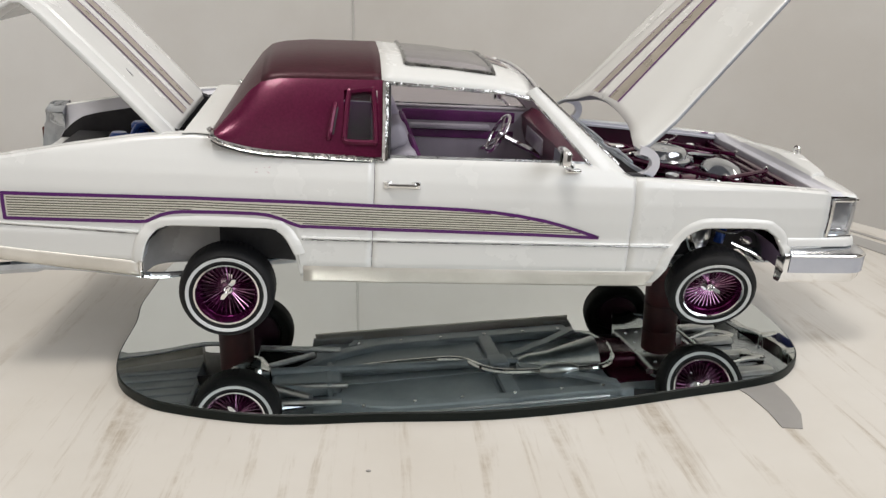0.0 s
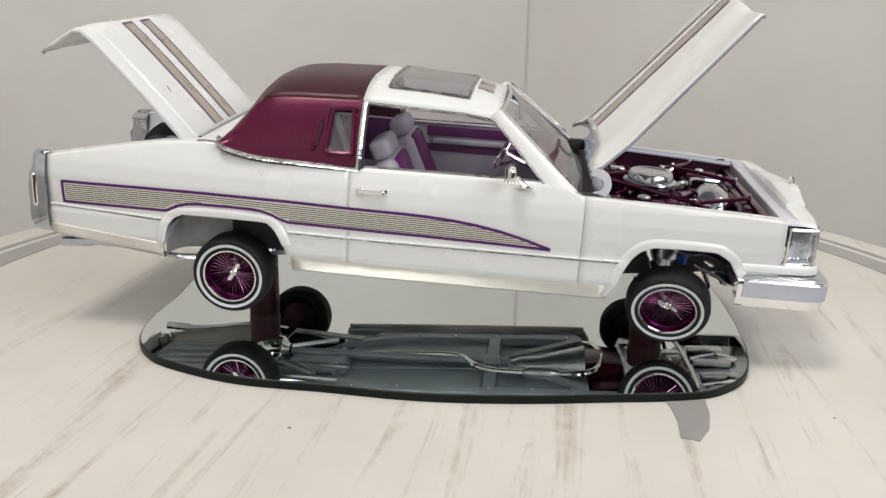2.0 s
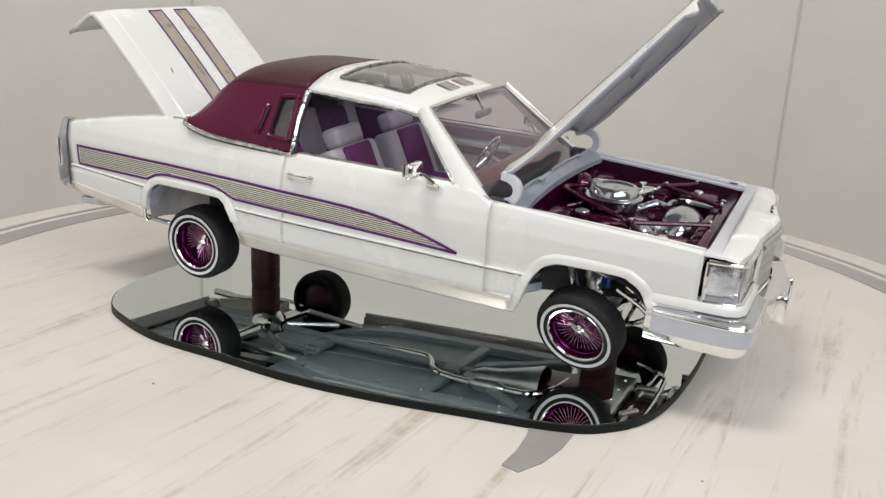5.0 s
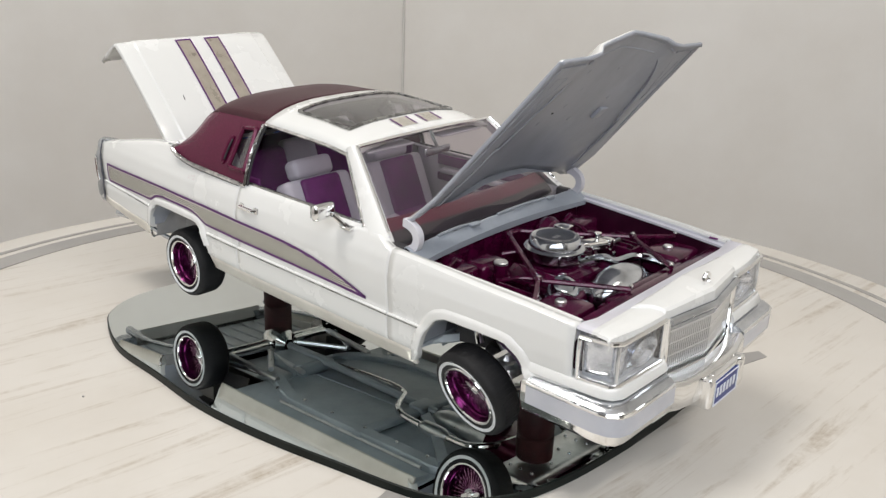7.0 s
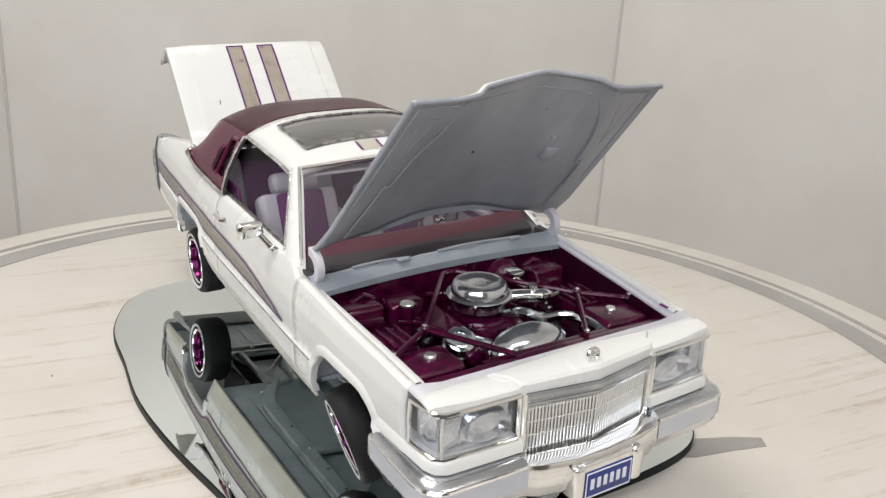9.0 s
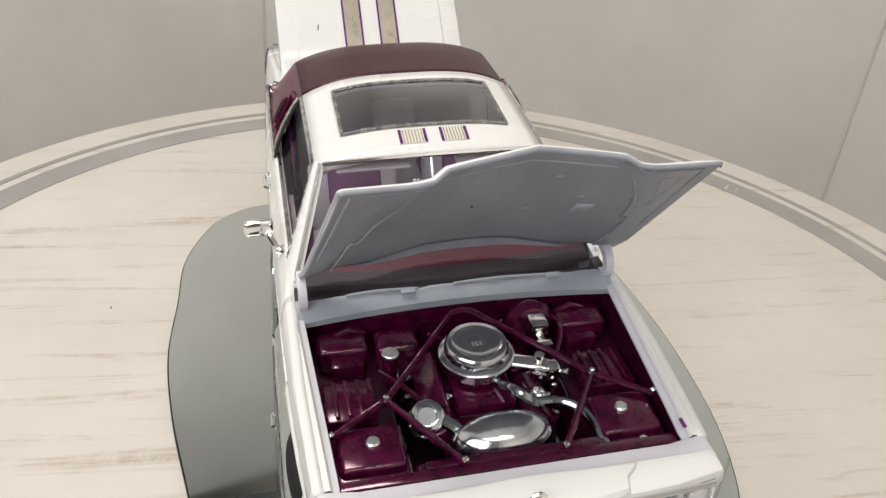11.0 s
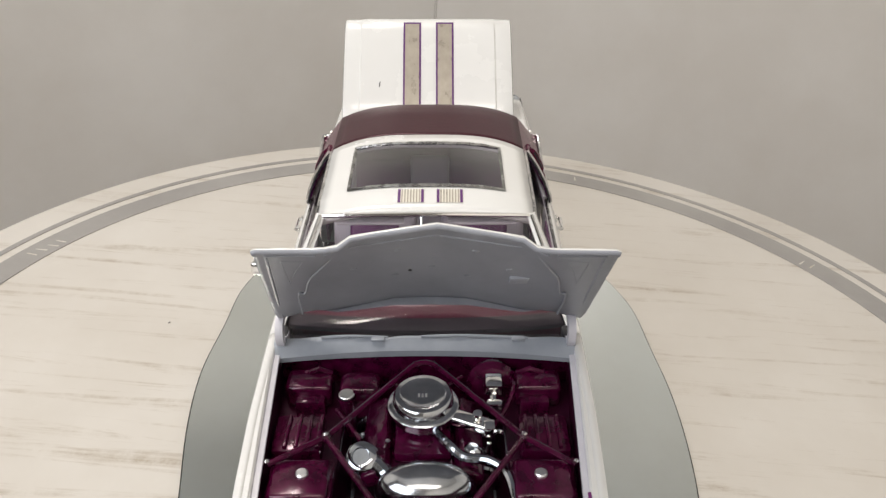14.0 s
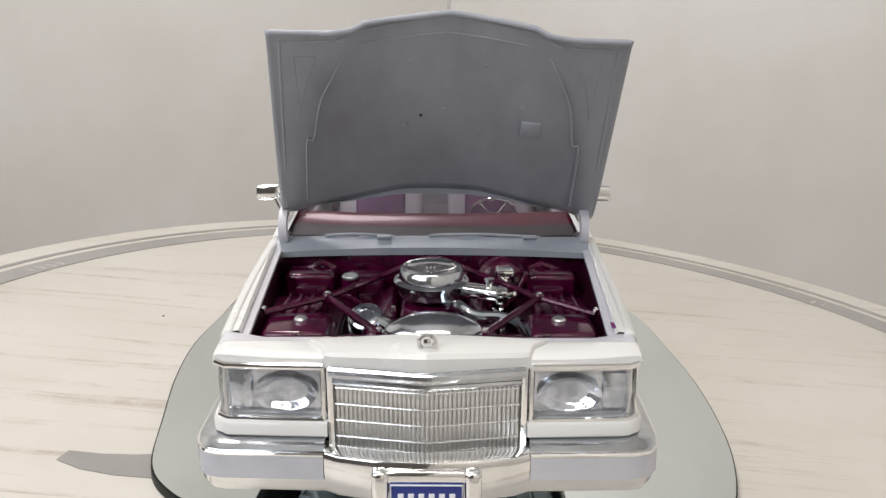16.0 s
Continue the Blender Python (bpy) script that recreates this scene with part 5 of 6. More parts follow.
# Wreath ornament on the header.
o = bmesh.new()
tube(o, [(2.505, 0, 1.20), (2.505, 0, 1.245)], [0.016, 0.009], 8)
tube(o, [(2.505, 0.034 * math.cos(a), 1.278 + 0.036 * math.sin(a)) for a in np.linspace(0, math.tau, 19)], 0.010, 6)
slab(o, (2.498, -0.016, 1.262), (2.512, 0.016, 1.295), 0.005)
part("hood_ornament", o, CHROME, car, "small chrome wreath ornament")

# Two slotted louvre decals on the roof.
for y0 in (-0.187, 0.067):
    d = part("roof_decal", loft([[(x, y, roof_z(x, y) + 0.003) for y in np.linspace(y0, y0 + 0.176, 5)] for x in (0.125, 0.16, 0.20, 0.245)]), DECALBACK, car)
    for k in range(9):
        y = y0 + 0.012 + k * 0.019
        m = STRIPE if k in (0, 8) else GOLD
        w = 0.009 if k in (0, 8) else 0.0042
        part("decal_line", loft([[(x, y - w, roof_z(x, y) + 0.0055), (x, y + w, roof_z(x, y) + 0.0055)] for x in (0.125, 0.16, 0.20, 0.245)]), m, d)

# Wipers on the cowl.
for y0, y1 in ((-0.62, -0.22), (-0.02, 0.62)):
    w = bmesh.new()
    pts = curve([(1.025 - 0.02 * (1 - (y / 0.9) ** 2), y, 1.303 + 0.008 * math.sin(i)) for i, y in enumerate(np.linspace(y0, y1, 5))], 3)
    tube(w, pts, 0.009, 6)
    slab(w, (1.0, y1 - 0.10, 1.292), (1.045, y1 - 0.02, 1.308), 0.006)
    part("wiper", w, COWL, car)
# Dark blocks that put the shade into the hinge wells beside the cowl.
for s in (-1, 1):
    part("hinge_well", slab(bmesh.new(), (0.88, s * 0.865 - 0.03, 1.19), (1.02, s * 0.865 + 0.03, 1.292), 0.01), DARK, car)

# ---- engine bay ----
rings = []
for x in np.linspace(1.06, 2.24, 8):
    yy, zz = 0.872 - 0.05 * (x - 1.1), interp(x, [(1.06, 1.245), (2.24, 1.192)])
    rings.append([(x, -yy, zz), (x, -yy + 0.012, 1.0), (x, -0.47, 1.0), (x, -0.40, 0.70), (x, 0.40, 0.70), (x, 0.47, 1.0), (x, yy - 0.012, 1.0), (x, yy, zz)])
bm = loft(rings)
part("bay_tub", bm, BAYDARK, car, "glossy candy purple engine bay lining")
part("firewall", slab(bmesh.new(), (1.0, -0.87, 0.70), (1.06, 0.87, 1.235), 0.01), CANDY, car)
part("radiator_support", slab(bmesh.new(), (2.16, -0.80, 0.70), (2.22, 0.80, 1.165), 0.01), CANDY, car)

e = bmesh.new()
slab(e, (1.25, -0.24, 0.72), (1.95, 0.24, 1.0), 0.04)
slab(e, (1.32, -0.16, 1.0), (1.75, 0.16, 1.09), 0.03)
engine = part("engine_block", e, CANDY, car, "candy purple engine block")
for s in (-1, 1):
    v = slab(bmesh.new(), (1.30, -0.075, -0.05), (1.88, 0.075, 0.05), 0.025, 3)
    bmesh.ops.translate(v, vec=(-1.59, 0, 0), verts=v.verts)
    bmesh.ops.transform(v, matrix=pose(1.59, s * 0.25, 1.03, s * -28, 0, 0), verts=v.verts)
    part("valve_cover", v, CANDY, engine)
    for k in range(4):
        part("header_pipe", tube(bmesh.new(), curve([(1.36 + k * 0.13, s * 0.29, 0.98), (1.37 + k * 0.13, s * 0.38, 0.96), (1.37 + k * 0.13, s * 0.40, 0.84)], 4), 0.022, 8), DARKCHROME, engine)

ac = bmesh.new()
lathe(ac, [(0.0, 0.0), (0.12, 0.0), (0.13, 0.02), (0.175, 0.025), (0.18, 0.075), (0.198, 0.083), (0.20, 0.098), (0.19, 0.107), (0.172, 0.112), (0.166, 0.155), (0.154, 0.168), (0.13, 0.170), (0.118, 0.162), (0.06, 0.162), (0.0, 0.162)], (1.47, 0.0, 1.10), n=48)
air = part("air_cleaner", ac, AIRCHROME, car, "round chrome air cleaner with snorkel")
s_ = bmesh.new()
h_ = slab(bmesh.new(), (-0.10, -0.045, -0.03), (0.12, 0.045, 0.035), 0.018, 3)
bmesh.ops.transform(h_, matrix=pose(1.585, 0.255, 1.165, 0, 0, 66), verts=h_.verts)
join(s_, h_)
slab(s_, (1.60, 0.33, 1.125), (1.68, 0.395, 1.205), 0.014)
lathe(s_, [(0.018, 0), (0.018, 0.05), (0.026, 0.055), (0.026, 0.075), (0, 0.078)], (1.60, 0.30, 1.17), n=12)
lathe(s_, [(0.014, 0), (0.014, 0.06), (0, 0.064)], (1.665, 0.385, 1.17), (0.5, 0.6, 0.4), 10)
part("snorkel", s_, CHROME, air)
for k in range(3):
    part("emblem_bar", slab(bmesh.new(), (1.465, -0.028 + k * 0.02, 1.2625), (1.492, -0.016 + k * 0.02, 1.265)), SILVER, air)

# Dome-shaped chrome shroud, canister, hose and alternator.
d = lathe(bmesh.new(), [(0.27, -0.03), (0.268, 0.0), (0.262, 0.03), (0.22, 0.09), (0.13, 0.13), (0.0, 0.145)], (0, 0, 0), n=36)
bmesh.ops.scale(d, vec=(0.55, 1.0, 1.0), verts=d.verts)
bmesh.ops.transform(d, matrix=pose(1.955, 0.02, 1.045, 0, 14, 0), verts=d.verts)
part("fan_shroud", d, AIRCHROME, car, "half-round chrome fan shroud")
c = bmesh.new()
lathe(c, [(0.0, -0.10), (0.085, -0.10), (0.085, -0.04), (0.095, -0.035), (0.095, -0.015), (0.085, -0.01), (0.085, 0.05), (0.07, 0.062), (0.05, 0.064), (0.045, 0.05), (0.0, 0.05)], (1.77, -0.32, 1.07), (0.5, -0.12, 0.9), 24)
tube(c, curve([(1.78, -0.27, 1.07), (1.86, -0.20, 1.07), (1.90, -0.17, 1.05)], 4), 0.045, 10)
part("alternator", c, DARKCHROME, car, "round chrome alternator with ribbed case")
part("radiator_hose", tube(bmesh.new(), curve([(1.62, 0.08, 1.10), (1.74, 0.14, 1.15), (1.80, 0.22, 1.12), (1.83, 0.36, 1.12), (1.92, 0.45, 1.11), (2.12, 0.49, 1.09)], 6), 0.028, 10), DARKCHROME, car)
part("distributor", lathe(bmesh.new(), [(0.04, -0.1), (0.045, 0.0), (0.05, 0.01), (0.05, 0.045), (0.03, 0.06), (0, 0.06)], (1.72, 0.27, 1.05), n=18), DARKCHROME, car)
for y, x in ((-0.19, 1.68), (0.36, 1.70)):
    part("hose_clip", lathe(bmesh.new(), [(0.014, 0), (0.014, 0.14), (0, 0.145)], (x, y, 0.98), n=10), CHROME, car)

part("brace_arch", tube(bmesh.new(), curve([(1.19, -0.10, 1.198), (1.14, -0.05, 1.20), (1.125, 0.0, 1.20), (1.14, 0.05, 1.20), (1.19, 0.10, 1.198)], 4), 0.018, 8), CANDY, car)
# Strut rods from the firewall to the fenders and the radiator support, with bright bolts.
for s in (-1, 1):
    yo = 0.0 if s < 0 else 0.03
    knee = (1.72, s * 0.515 + yo, 1.185)
    for a, b in (((1.13, s * 0.05, 1.20), knee), (knee, (2.165, s * 0.225 + yo, 1.175)), (knee, (1.90, s * 0.80, 1.17))):
        part("brace_rod", tube(bmesh.new(), [a, b], 0.017, 8), CANDY, car)
    part("brace_knee", lathe(bmesh.new(), [(0.026, -0.02), (0.028, 0.012), (0.02, 0.024), (0, 0.026)], knee, n=14), CANDY, car)
    for p in (knee, (2.165, s * 0.225 + yo, 1.175), (1.90, s * 0.80, 1.17)):
        part("bolt_head", lathe(bmesh.new(), [(0.015, 0.014), (0.015, 0.026), (0.008, 0.032), (0, 0.032)], p, n=10), CHROME, car)
    # Boxes at the front corners with a metal cap, tanks behind them.
    b = slab(bmesh.new(), (1.83, s * 0.63 - 0.155, 0.99), (2.10, s * 0.63 + 0.155, 1.15), 0.03, 3)
    slab(b, (1.80, s * 0.63 - 0.17, 1.06), (2.12, s * 0.63 + 0.17, 1.10), 0.015)
    box_ = part("bay_box", b, CANDY, car)
    part("filler_cap", lathe(bmesh.new(), [(0.034, 0.0), (0.034, 0.014), (0.026, 0.022), (0, 0.022)], (1.95, s * 0.615, 1.148), n=16), SILVER, box_)
    b = slab(bmesh.new(), (1.45, s * 0.68 - 0.15, 0.99), (1.74, s * 0.68 + 0.13, 1.10), 0.03, 2)
    tank = part("side_tank", b, CANDY, car)
    for k in range(4):
        part("tank_rib", slab(bmesh.new(), (1.47, s * (0.57 + k * 0.06) - 0.012, 1.08), (1.72, s * (0.57 + k * 0.06) + 0.012, 1.118), 0.008), CANDY, tank)
    part("drain_cap", lathe(bmesh.new(), [(0.03, 0.0), (0.03, 0.03), (0.018, 0.04), (0, 0.04)], (2.14, s * (0.66 if s > 0 else 0.36), 1.09), n=14), CHROME, car)
    # Firewall blocks.
    b = slab(bmesh.new(), (1.12, s * 0.67 - 0.14, 1.0), (1.30, s * 0.67 + 0.13, 1.16), 0.03, 3)
    slab(b, (1.28, s * 0.65 - 0.10, 0.95), (1.37, s * 0.65 + 0.08, 1.11), 0.025)
    tube(b, [(1.16, s * 0.70, 1.15), (1.16, s * 0.62, 1.185), (1.16, s * 0.55, 1.15)], 0.018, 8)
    part("firewall_box", b, CANDY, car)
b = slab(bmesh.new(), (1.12, -0.50, 0.92), (1.30, -0.26, 1.14), 0.04, 3)
slab(b, (1.25, -0.46, 0.9), (1.36, -0.32, 1.06), 0.03)
part("heater_case", b, CANDY, car)
r = bmesh.new()
lathe(r, [(0.045, -0.25), (0.045, 0.0), (0.05, 0.01), (0.05, 0.03)], (1.38, -0.44, 1.14), n=18)
rv = part("washer_bottle", r, CANDY, car)
part("bottle_cap", lathe(bmesh.new(), [(0.046, 0.03), (0.046, 0.042), (0.04, 0.048), (0, 0.048)], (1.38, -0.44, 1.14), n=18), SILVER, rv)
b = lathe(bmesh.new(), [(0.0, 0.0), (0.14, 0.0), (0.15, 0.02), (0.15, 0.05), (0.12, 0.09), (0.05, 0.11), (0.0, 0.11)], (1.12, 0.40, 1.06), (1, 0, 0.25), 28)
bo = part("brake_booster", b, CANDY, car)
b = slab(bmesh.new(), (1.20, 0.355, 1.11), (1.32, 0.455, 1.19), 0.015)
tube(b, [(1.30, 0.405, 1.12), (1.40, 0.405, 1.11)], 0.028, 10)
slab(b, (1.37, 0.36, 1.08), (1.42, 0.45, 1.14), 0.012)
part("master_cylinder", b, CHROME, bo)
b = bmesh.new()
slab(b, (2.08, -0.44, 0.95), (2.17, 0.48, 1.13), 0.03, 3)
slab(b, (2.10, -0.40, 1.12), (2.15, 0.44, 1.15), 0.012)
part("radiator_tank", b, CANDY, car)
for pts in ([(1.2, -0.2, 1.12), (1.3, -0.1, 1.15), (1.28, 0.1, 1.15), (1.18, 0.22, 1.14)], [(1.15, 0.5, 1.12), (1.3, 0.52, 1.17), (1.45, 0.46, 1.12), (1.55, 0.36, 1.05)], [(1.4, -0.5, 1.08), (1.55, -0.42, 1.12), (1.66, -0.34, 1.1)]):
    part("bay_hose", tube(bmesh.new(), curve(pts, 5), 0.014, 8), CANDY, car)
part("paint_spot", slab(bmesh.new(), (2.13, 0.823, 1.213), (2.19, 0.845, 1.222), 0.004), PURPLE, car)

# ---- cabin ----
part("cabin_floor", slab(bmesh.new(), (-1.0, -0.86, 0.70), (1.04, 0.86, 0.74), 0.01), PURPLE, car)
for s in (-1, 1):
    dp = part("door_panel", slab(bmesh.new(), (-0.60, s * 0.885 - 0.012, 0.76), (0.86, s * 0.885 + 0.012, 1.325), 0.008), SEATWHITE, car, "white door panel with purple bands")
    for z0, z1 in ((1.225, 1.31), (1.09, 1.155)):
        part("door_band", slab(bmesh.new(), (-0.36, s * 0.868 - 0.010, z0), (0.55, s * 0.868 + 0.010, z1), 0.006), PURPLE, dp)
    part("door_armrest", slab(bmesh.new(), (-0.3, s * 0.85 - 0.035, 1.165), (0.35, s * 0.85 + 0.03, 1.205), 0.015), SEATWHITE, dp)
    part("door_crank", tube(bmesh.new(), [(0.3, s * 0.855, 1.02), (0.36, s * 0.84, 1.05), (0.42, s * 0.84, 1.08)], 0.012, 6), CHROME, dp)
    part("quarter_lining", slab(bmesh.new(), (-1.3, s * 0.79 - 0.012, 0.99), (-0.60, s * 0.79 + 0.012, 1.36), 0.008), PURPLE, car)


def seat():
    base = slab(bmesh.new(), (-0.26, -0.28, 0.0), (0.30, 0.28, 0.20), 0.06, 4)
    st = part("front_seat", base, SEATWHITE, car, "white bucket seat with purple centre panels")
    tilt = pose(0, 0, 0, 0, -24, 0)
    def tp(b, nm, mat, lb=""):
        bmesh.ops.transform(b, matrix=pose(-0.20, 0, 0.14) @ tilt, verts=b.verts)
        part(nm, b, mat, st, lb)
    tp(slab(bmesh.new(), (-0.10, -0.28, 0.0), (0.07, 0.28, 0.44), 0.05, 4), "backrest", SEATWHITE)
    tp(slab(bmesh.new(), (0.045, -0.165, 0.02), (0.092, 0.165, 0.43), 0.03, 3), "back_panel", PURPLE, "purple velour panel")
    tp(slab(bmesh.new(), (-0.08, -0.165, 0.44), (0.06, 0.165, 0.575), 0.04, 4), "headrest", SEATWHITE)
    part("cushion_panel", slab(bmesh.new(), (-0.2, -0.165, 0.17), (0.285, 0.165, 0.216), 0.02, 3), PURPLE, st, "purple velour panel")
    return st


first = seat()
first.matrix_local = pose(-0.06 * U, -0.40 * U, 0.735 * U) @ Matrix.Scale(1.1, 4)
second = copy_thing(first, pose(-0.06 * U, 0.40 * U, 0.735 * U) @ Matrix.Scale(1.1, 4))
second.parent = car
second.matrix_local = pose(-0.06 * U, 0.40 * U, 0.735 * U) @ Matrix.Scale(1.1, 4)
b = slab(bmesh.new(), (-1.0, -0.76, 0.74), (-0.58, 0.76, 0.96), 0.06, 3)
rs = part("rear_bench", b, PURPLE, car, "purple rear bench with a white middle")
b = slab(bmesh.new(), (-0.09, -0.76, 0.0), (0.09, 0.76, 0.52), 0.06, 3)
bmesh.ops.transform(b, matrix=pose(-1.06, 0, 0.90, 0, -20, 0), verts=b.verts)
part("bench_back", b, PURPLE, rs)
for y0, y1 in ((-0.16, 0.16), (-0.74, -0.60), (0.60, 0.74)):
    b = slab(bmesh.new(), (0.0, y0, 0.0), (0.12, y1, 0.555), 0.04, 3)
    bmesh.ops.transform(b, matrix=pose(-1.06, 0, 0.90, 0, -20, 0), verts=b.verts)
    part("bench_panel", b, SEATWHITE, rs)
    part("bench_cushion_panel", slab(bmesh.new(), (-1.0, y0, 0.95), (-0.59, y1, 1.0), 0.03, 3), SEATWHITE, rs)
part("console", slab(bmesh.new(), (-0.3, -0.07, 0.74), (0.45, 0.07, 0.92), 0.03), SEATWHITE, car)
part("parcel_shelf", slab(bmesh.new(), (-1.62, -0.80, 1.36), (-1.22, 0.80, 1.39), 0.01), PURPLE, car)
def pane_x(y, z):
    """The windscreen's inner face."""
    k = (1.745 - z) / 0.46
    return 0.33 + 0.53 * k + 0.07 * (1 - y * y) * (0.35 + 0.65 * k) - 0.03


dash = part("dashboard", loft([[(pane_x(y, 1.315) - 0.045, y * 0.85, 1.308), (pane_x(y, 1.315) - 0.028, y * 0.85, 1.312), (pane_x(y, 1.36) - 0.025, y * 0.83, 1.355), (pane_x(y, 1.375) - 0.05, y * 0.83, 1.366), (0.66, y * 0.86, 1.345), (0.61, y * 0.88, 1.30), (0.62, y * 0.88, 1.20), (0.68, y * 0.88, 1.02), (0.80, y * 0.88, 0.86)] for y in np.linspace(-1, 1, 15)]), DASH, car, "glossy maroon dashboard")
part("dash_base", loft([[(pane_x(y, 1.25) - 0.04, y * 0.86, 1.235), (pane_x(y, 1.27) - 0.022, y * 0.855, 1.262), (pane_x(y, 1.315) - 0.032, y * 0.85, 1.311)] for y in np.linspace(-1, 1, 15)]), WELL, dash, "dark strip below the dash, for the shaded cowl well")
part("dash_panel", slab(bmesh.new(), (0.605, 0.14, 1.14), (0.625, 0.66, 1.26), 0.01), SILVER, dash)
sw = bmesh.new()
M4 = pose(0.33, 0.39, 1.24, 0, -62, 0)
tube(sw, [M4 @ Vector((0.155 * math.cos(a), 0.155 * math.sin(a), 0)) for a in np.linspace(0, math.tau, 33)], 0.012, 8)
for a in (0.6, 2.5, 3.8, 5.6):
    tube(sw, [M4 @ Vector((0, 0, -0.02)), M4 @ Vector((0.15 * math.cos(a), 0.15 * math.sin(a), 0))], 0.008, 6)
lathe(sw, [(0.035, -0.03), (0.035, 0.0), (0.02, 0.012), (0, 0.012)], M4 @ Vector((0, 0, 0)), M4.to_3x3() @ Vector((0, 0, 1)), 16)
tube(sw, [M4 @ Vector((0, 0, -0.02)), (0.68, 0.39, 1.08)], 0.022, 8)
part("steering_wheel", sw, CHROME, car, "thin chrome steering wheel")
b = slab(bmesh.new(), (0.43, -0.15, 1.615), (0.465, 0.10, 1.67), 0.015, 3)
tube(b, [(0.45, -0.025, 1.66), (0.40, -0.025, 1.735), (0.38, -0.025, 1.77)], 0.012, 8)
part("cabin_mirror", b, DARKCHROME, car)
for s in (-1, 1):
    part("sun_visor", slab(bmesh.new(), (0.22, s * 0.36 - 0.22, 1.685), (0.34, s * 0.36 + 0.22, 1.70), 0.006), SEATWHITE, car)

# ---- underside ----
pan = part("floor_pan", slab(bmesh.new(), (-1.05, -0.88, 0.655), (1.12, 0.88, 0.672), 0.006), CHASSIS, car, "gunmetal floor pan")
for s in (-1, 1):
    # Two pressed floor panels either side of the tunnel, with round corners and a rolled rim.
    rim = curve([(-0.86, s * 0.12, 0), (-0.90, s * 0.35, 0), (-0.82, s * 0.50, 0), (-0.62, s * 0.565, 0), (0.2, s * 0.575, 0), (0.26, s * 0.55, 0), (0.27, s * 0.3, 0), (0.25, s * 0.10, 0), (-0.2, s * 0.09, 0), (-0.86, s * 0.12, 0)], 5)
    part("floor_panel", prism(bmesh.new(), [(p.x, p.y, 0.632) for p in rim[:-1]], (0, 0, 0.03)), CHASSIS, pan)
    part("panel_rim", tube(bmesh.new(), [(p.x, p.y, 0.636) for p in rim], 0.012, 6), CHASSIS, pan)
    rings = []
    for p in curve([(-2.7, s * 0.52, 0.80), (-1.9, s * 0.50, 0.86), (-1.5, s * 0.42, 0.86), (-1.26, s * 0.38, 0.72), (-0.95, s * 0.44, 0.63), (-0.6, s * 0.60, 0.62), (-0.3, s * 0.64, 0.62), (0.9, s * 0.65, 0.62), (1.12, s * 0.61, 0.64), (1.4, s * 0.47, 0.70), (2.1, s * 0.46, 0.72)], 5):
        rings.append([(p.x, p.y + dy, p.z + dz) for dy, dz in ((-0.06, 0.03), (-0.06, -0.022), (-0.048, -0.034), (0.048, -0.034), (0.06, -0.022), (0.06, 0.03))])
    rail_ = part("frame_rail", loft(rings, True, True), CHASSIS, car)
    part("rail_flange", tube(bmesh.new(), [(x, s * 0.715, 0.628) for x in (-0.55, 0.2, 1.0)], 0.011, 6), SILVER, rail_)
    for x in (-0.7, -0.35, -0.02, 0.35, 0.68, 0.98):
        part("rail_bolt", lathe(bmesh.new(), [(0.016, 0.0), (0.014, -0.012), (0, -0.014)], (x, s * 0.63, 0.588), n=8), CHROME, rail_)
    part("floor_outer", prism(bmesh.new(), [(x, s * y, 0.625) for x, y in ((-0.78, 0.74), (-0.74, 0.86), (1.08, 0.86), (1.10, 0.74))], (0, 0, 0.03)), CHASSIS, pan)
    part("trailing_link", tube(bmesh.new(), [(-1.44, s * 0.15, 0.55), (-1.06, s * 0.43, 0.575)], 0.026, 8), SILVER, car)
    part("lower_link", tube(bmesh.new(), [(-0.85, s * 0.52, 0.585), (-1.5, s * 0.56, 0.53)], 0.026, 8), SILVER, car)
    part("brace_arm", loft([[(x, s * (y + d), z) for d, z in ((-0.05, 0.60), (0.05, 0.60), (0.05, 0.575), (-0.05, 0.575))] for x, y in ((0.48, 0.12), (0.8, 0.34), (1.10, 0.60))], True, True), CHASSIS, car)
    part("tail_pipe", tube(bmesh.new(), curve([(-1.1, s * 0.5, 0.60), (-1.5, s * 0.66, 0.555), (-1.8, s * 0.77, 0.543), (-2.02, s * 0.79, 0.542), (-2.3, s * 0.795, 0.575), (-2.58, s * 0.80, 0.592), (-2.83, s * 0.80, 0.574)], 6), [0.020] * 28 + [0.024] * 3 + [0.038] * 6, 8), DARKCHROME, car)
    part("upper_arm", prism(bmesh.new(), [(1.42, s * 0.44, 0.80), (1.72, s * 0.44, 0.80), (1.60, s * 0.76, 0.70), (1.53, s * 0.76, 0.70)], (0, 0, 0.035)), CHROME, car)
    part("lower_arm", prism(bmesh.new(), [(1.38, s * 0.40, 0.58), (1.76, s * 0.40, 0.58), (1.60, s * 0.80, 0.47), (1.52, s * 0.80, 0.47)], (0, 0, 0.04)), CHROME, car)
    part("coil_tower", lathe(bmesh.new(), [(0.07, 0.55), (0.08, 0.60), (0.06, 0.62), (0.08, 0.66), (0.06, 0.69), (0.08, 0.73), (0.06, 0.76), (0.08, 0.80), (0.08, 0.95)], (1.57, s * 0.58, 0), n=16), SILVER, car)
    part("damper", tube(bmesh.new(), [(1.40, s * 0.70, 0.94), (1.47, s * 0.72, 0.76)], 0.026, 10), CHROME, car)
    part("hydraulic_line", tube(bmesh.new(), curve([(1.50, s * 0.68, 0.96), (1.60, s * 0.74, 0.90), (1.72, s * 0.74, 0.88), (1.86, s * 0.70, 0.90)], 5), 0.012, 8), DARKCHROME, car)
